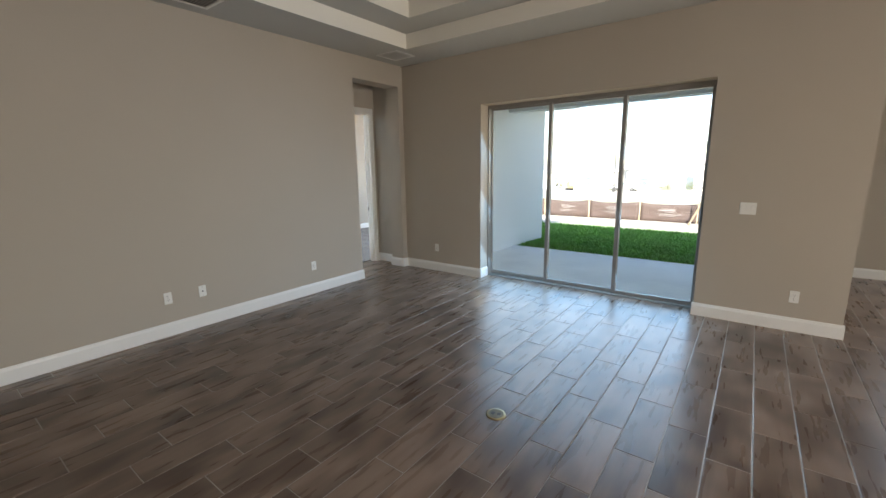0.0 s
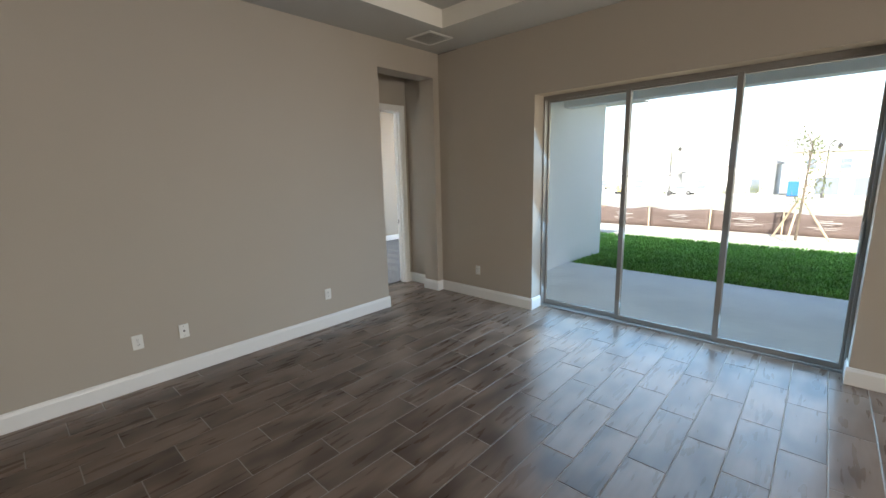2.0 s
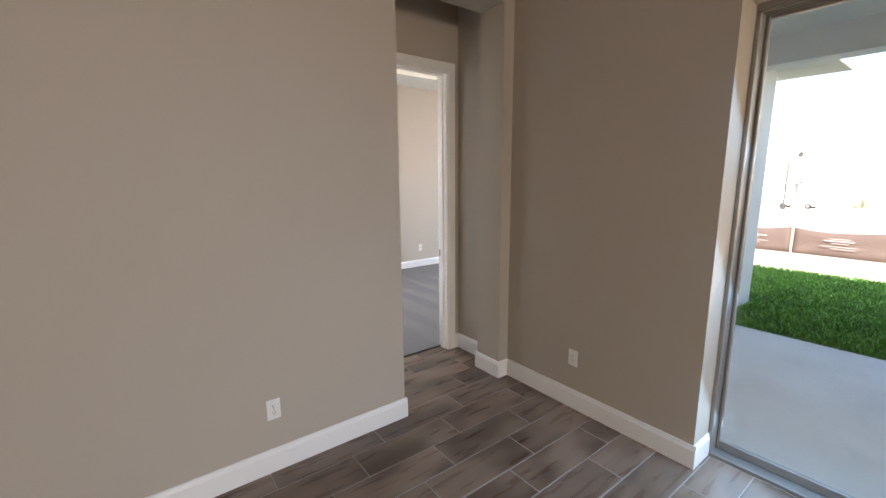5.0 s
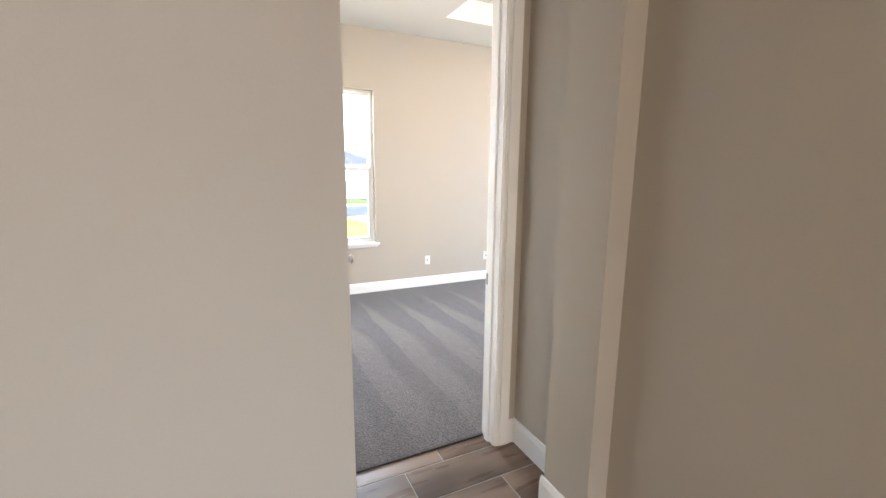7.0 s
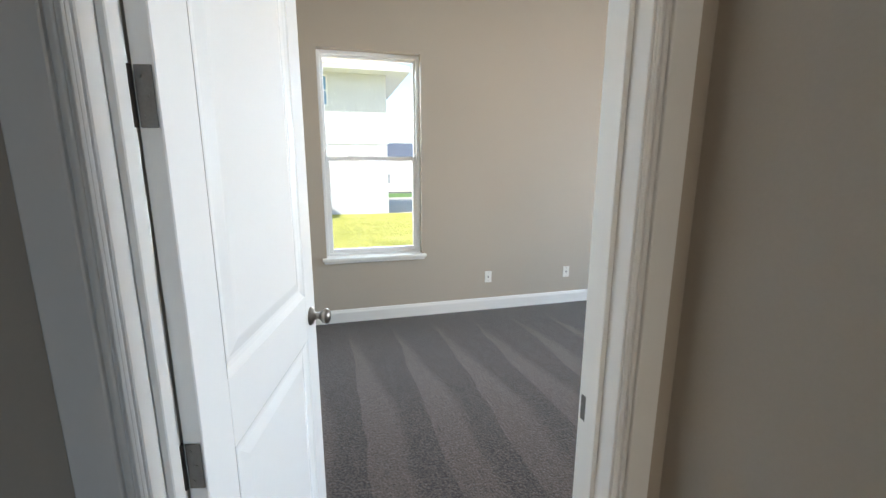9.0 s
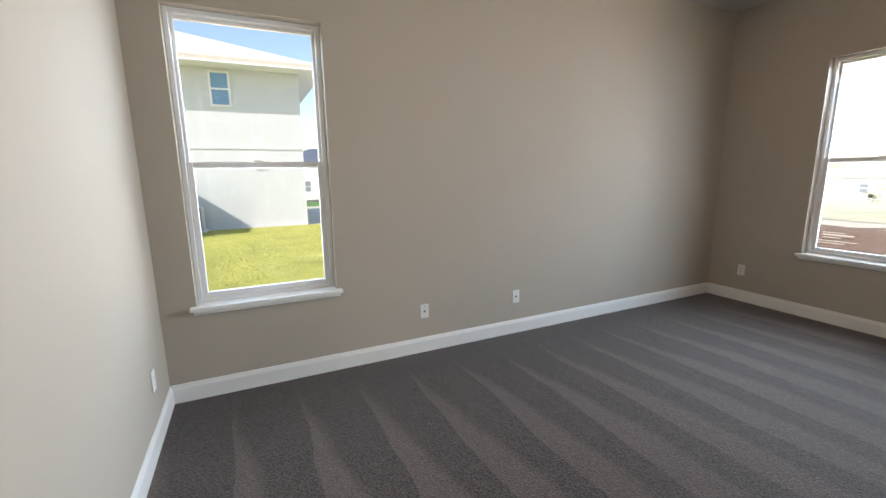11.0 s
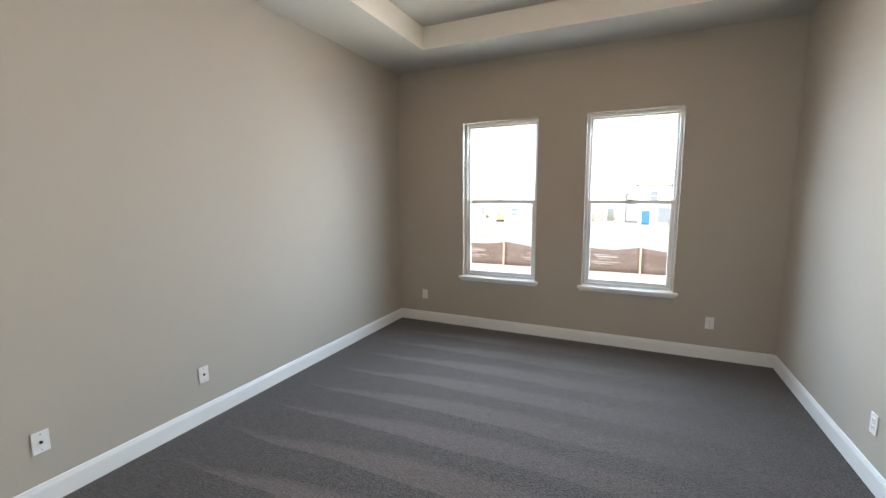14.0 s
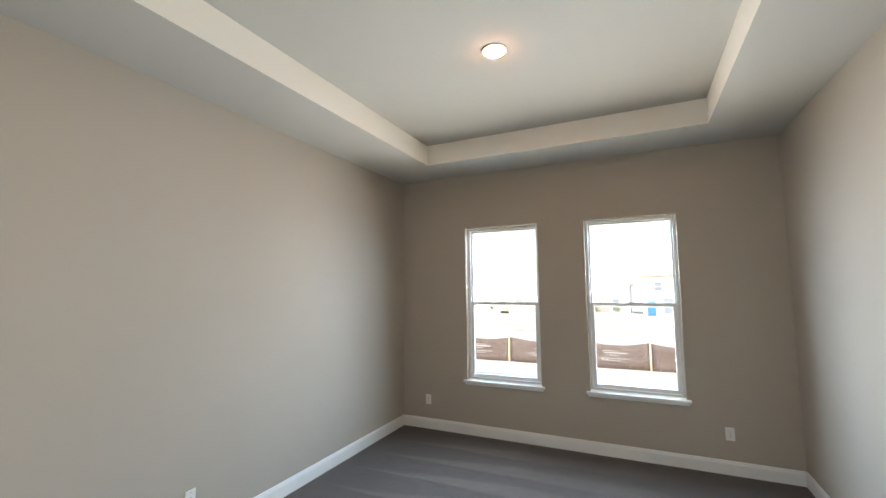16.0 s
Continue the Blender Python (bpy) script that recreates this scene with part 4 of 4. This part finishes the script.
part("roof", lathe(bmesh.new(), [(0.84, 0), (0.80, 0.08), (0.45, 0.26), (0.02, 0.30)], pose(0, 0, 2.1, 0, 0, 45), 4), WHITE_PRINT, t, "white domed roof")
part("skid", box(bmesh.new(), -0.6, -0.62, -0.05, 0.6, 0.62, 0.12), RUBBER, t)
part("door", box(bmesh.new(), -0.36, -0.61, 0.2, 0.36, -0.58, 1.95, 0.01), BLUE_PLASTIC, t)
part("vent_pipe", rod(bmesh.new(), (0.4, 0.4, 2.1), (0.4, 0.4, 2.7), 0.06), RUBBER, t)


def street_lamp(x, y):
    t = thing("street_lamp", pose(x, y, ground_z(x, y)), "slim dark street lamp with a curved arm", "street lamp")
    part("base", lathe(bmesh.new(), [(0.22, -0.1), (0.22, 0.5), (0.12, 0.7)], n=10), BRONZE, t)
    part("pole", rod(bmesh.new(), (0, 0, 0.6), (0, 0, 6.0), 0.09, 0.06), BRONZE, t)
    bm = bmesh.new()
    pts = [Vector((0.55 * (1 - math.cos(a)), 0, 6.0 + 0.9 * math.sin(a))) for a in [k * math.pi / 10 for k in range(9)]]
    for a, b in zip(pts, pts[1:]):
        rod(bm, a, b, 0.05, n=8)
    part("arm", bm, BRONZE, t)
    part("lantern", lathe(bmesh.new(), [(0.05, 0.3), (0.24, 0.1), (0.22, -0.15), (0.03, -0.3)], pose(pts[-1].x, 0, pts[-1].z - 0.2), 12), BRONZE, t)


street_lamp(-12.3, 60)
street_lamp(3.6, 66)


def excavator(x, y, turn):
    t = thing("excavator", pose(x, y, ground_z(x, y), 0, 0, turn) @ Matrix.Scale(0.5, 4), "small yellow tracked excavator with a raised arm", "excavator")
    for s in (-0.9, 0.9):
        part("track", box(bmesh.new(), -1.4, s - 0.25, 0, 1.4, s + 0.25, 0.75, 0.25, 3), RUBBER, t)
    part("body", box(bmesh.new(), -1.5, -0.95, 0.8, 0.9, 0.95, 1.7, 0.12, 2), YELLOW, t)
    cab = part("cab", box(bmesh.new(), -0.2, -0.9, 1.7, 1.0, 0.1, 3.0, 0.1, 2), YELLOW, t)
    part("pane", box(bmesh.new(), -0.05, -0.92, 1.95, 0.85, -0.90, 2.8), PANE_DARK, cab)
    for a, b, r in (((0.8, 0.3, 1.5), (2.8, 0.3, 4.0), 0.2), ((2.8, 0.3, 4.0), (4.2, 0.3, 2.2), 0.15)):
        part("boom", rod(bmesh.new(), a, b, r, r * 0.8, 8), YELLOW, t)
    part("bucket", box(bmesh.new(), 3.9, -0.1, 1.4, 4.7, 0.7, 2.2, 0.15, 2), RUBBER, t)


excavator(-21.2, 66, 200)


def car(x, y, turn, paint, label):
    t = thing("car", pose(x, y, ground_z(x, y), 0, 0, turn), label, "car")
    bm = bmesh.new()
    prism(bm, [(-2.2, 0.35), (2.2, 0.35), (2.2, 0.8), (1.3, 0.95), (0.7, 1.45), (-1.2, 1.45), (-2.1, 0.95)], -0.85, 0.85)
    bmesh.ops.transform(bm, matrix=pose(0, 0, 0, 90), verts=bm.verts)
    bmesh.ops.bevel(bm, geom=bm.edges[:], offset=0.07, segments=2, affect='EDGES')
    part("body", bm, paint, t)
    part("glass", box(bmesh.new(), -1.05, -0.86, 1.0, 0.75, 0.86, 1.36, 0.03), PANE_DARK, t)
    for sx in (-1.35, 1.4):
        for sy in (-0.8, 0.8):
            w = part("wheel", rod(bmesh.new(), (sx, sy - 0.1, 0.33), (sx, sy + 0.1, 0.33), 0.33, n=16), RUBBER, t)
            part("rim", rod(bmesh.new(), (sx, sy - 0.11, 0.33), (sx, sy + 0.11, 0.33), 0.2, n=12), ALUM, w)


car(12.5, 68, 10, WHITE_CAR, "white parked car in front of the far houses")
car(-13.0, 70, 172, STUCCO_GREY, "pale grey parked car in front of the far houses")


def young_tree(x, y, h, seed):
    rng = random.Random(seed)
    z = ground_z(x, y)
    t = thing("young_tree", pose(x, y, z), "slender young tree with sparse leaves held by wooden braces", "tree")
    bm = bmesh.new()
    top = Vector((0.1, 0, h * 0.75))
    rod(bm, (0, 0, -0.1), top, 0.035, 0.015, 8)
    tips = []
    for k in range(14):
        f = rng.uniform(0.35, 1.0)
        a = rng.uniform(0, math.tau)
        b = top * f
        e = b + Vector((math.cos(a) * 0.55, math.sin(a) * 0.55, rng.uniform(0.25, 0.7))) * rng.uniform(0.5, 1.0)
        rod(bm, b, e, 0.012, 0.004, 6)
        tips.append((b, e))
    part("trunk", bm, BARK, t)
    bm = bmesh.new()
    for k in range(260):
        b, e = rng.choice(tips)
        c = b.lerp(e, rng.uniform(0.4, 1.15)) + Vector([rng.gauss(0, 0.10) for _ in range(3)])
        m = Matrix.Translation(c) @ Euler([rng.uniform(0, 6.28) for _ in range(3)]).to_matrix().to_4x4()
        v = [bm.verts.new(m @ Vector(p)) for p in ((-0.05, 0, 0), (0, -0.022, 0.006), (0.055, 0, 0), (0, 0.022, 0.006))]
        bm.faces.new(v)
    part("crown", bm, LEAF, t)
    for a in (0.3, 2.4, 4.5):
        part("brace", rod(bmesh.new(), (math.cos(a) * 0.75, math.sin(a) * 0.75, -0.05), (math.cos(a) * 0.04, math.sin(a) * 0.04, 1.15), 0.028, n=8), STAKE, t, "raw pine brace")


young_tree(3.35, 10.9, 3.6, 5)


def bush(x, y, r, seed):
    rng = random.Random(seed)
    t = thing("bush", pose(x, y, ground_z(x, y)), "low rounded green shrub before a far house", "bush")
    bm = bmesh.new()
    for k in range(6):
        a = rng.uniform(0, 6.28)
        rod(bm, (0, 0, -0.05), (math.cos(a) * r * 0.5, math.sin(a) * r * 0.5, r * 0.9), 0.03, 0.01, 6)
    part("stem", bm, BARK, t)
    bm = bmesh.new()
    for k in range(260):
        d = Vector([rng.gauss(0, 1) for _ in range(3)]).normalized() * r * rng.uniform(0.5, 1.05)
        d.z = abs(d.z) * 1.1 + 0.1
        m = Matrix.Translation(d) @ Euler([rng.uniform(0, 6.28) for _ in range(3)]).to_matrix().to_4x4()
        bm.faces.new([bm.verts.new(m @ Vector(p) * 1.0) for p in ((-0.12, 0, 0), (0, -0.07, 0.02), (0.12, 0, 0), (0, 0.07, 0.02))])
    part("crown", bm, LEAF, t)


for k, (x, y) in enumerate(((-15.5, 73), (-8.5, 79), (-4.6, 81), (2.2, 80), (15.0, 74), (-26, 74))):
    bush(x, y, 1.0 + 0.2 * (k % 3), 20 + k)

# ---- floor tiles ----
PX, LY = 0.2133, 0.64
GAP = 0.0028


def tile_mesh(w, l):
    c, z = 0.0022, -0.0016
    x0, x1, y0, y1 = -w / 2 + GAP, w / 2 - GAP, -l / 2 + GAP, l / 2 - GAP
    v = [(x0 + c, y0 + c, 0), (x1 - c, y0 + c, 0), (x1 - c, y1 - c, 0), (x0 + c, y1 - c, 0), (x0, y0, z), (x1, y0, z), (x1, y1, z), (x0, y1, z),
         (x0, y0, -0.009), (x1, y0, -0.009), (x1, y1, -0.009), (x0, y1, -0.009)]
    f = [(0, 1, 2, 3)] + [(4 + k, 4 + (k + 1) % 4, (k + 1) % 4, k) for k in range(4)] + [(8 + k, 8 + (k + 1) % 4, 4 + (k + 1) % 4, 4 + k) for k in range(4)]
    return v, f


bm = bmesh.new()
box(bm, -0.25, -9.2, -0.06, 9.8, 0.19, -0.0022)
box(bm, -0.788, -1.7, -0.06, -0.25, 0.1, -0.0022)
box(bm, 5.0, 0.19, -0.06, 9.8, 3.0, -0.0022)
floor = structure("floor", bm, GROUT, "dark wood-look porcelain plank floor laid in a third offset", "floor")
full_v, full_f = tile_mesh(PX, LY)
full = bpy.data.meshes.new("tile")
full.from_pydata(full_v, [], full_f)
full.materials.append(TILE)
places = []
for k in range(-23, 27):
    x0 = 4.0 + k * PX
    start = -2.09 - PX * k
    j0 = math.floor((-9.2 - start) / LY)
    for j in range(j0, j0 + 22):
        y0 = start + j * LY
        ymax = 2.95 if x0 > 5.0 else 0.188
        ymin = -1.65 if x0 + PX <= -0.1 else -9.1
        if x0 + PX <= -0.1:
            ymax = 0.06
        xa, xb, ya, yb = max(x0, -0.787), min(x0 + PX, 9.6), max(y0, ymin), min(y0 + LY, ymax)
        if xb - xa > 0.012 and yb - ya > 0.012:
            places.append((xa, xb, ya, yb))
places.sort(key=lambda p: ((p[0] + p[1]) / 2 - 2.4) ** 2 + (((p[2] + p[3]) / 2 + 2.3) * 0.9) ** 2 - (3.0 if p[0] < 0 else 0))
rest_v, rest_f = [], []
for n, (xa, xb, ya, yb) in enumerate(places):
    w, l = xb - xa, yb - ya
    cx, cy = (xa + xb) / 2, (ya + yb) / 2
    if n < 300:
        if abs(w - PX) < 1e-4 and abs(l - LY) < 1e-4:
            me = full
        else:
            v, f = tile_mesh(w, l)
            me = bpy.data.meshes.new("tile")
            me.from_pydata(v, [], f)
            me.materials.append(TILE)
        ob = new("tile", me)
        ob.location = (cx, cy, random.uniform(-0.0004, 0.0004))
        ob.parent = floor
    else:
        v, f = tile_mesh(w, l)
        b = len(rest_v)
        rest_v += [(p[0] + cx, p[1] + cy, p[2]) for p in v]
        rest_f += [tuple(i + b for i in q) for q in f]
me = bpy.data.meshes.new("tiles")
me.from_pydata(rest_v, [], rest_f)
me.materials.append(TILE)
rest = tagged(new("tiles", me), kind="stuff")
rest.parent = floor
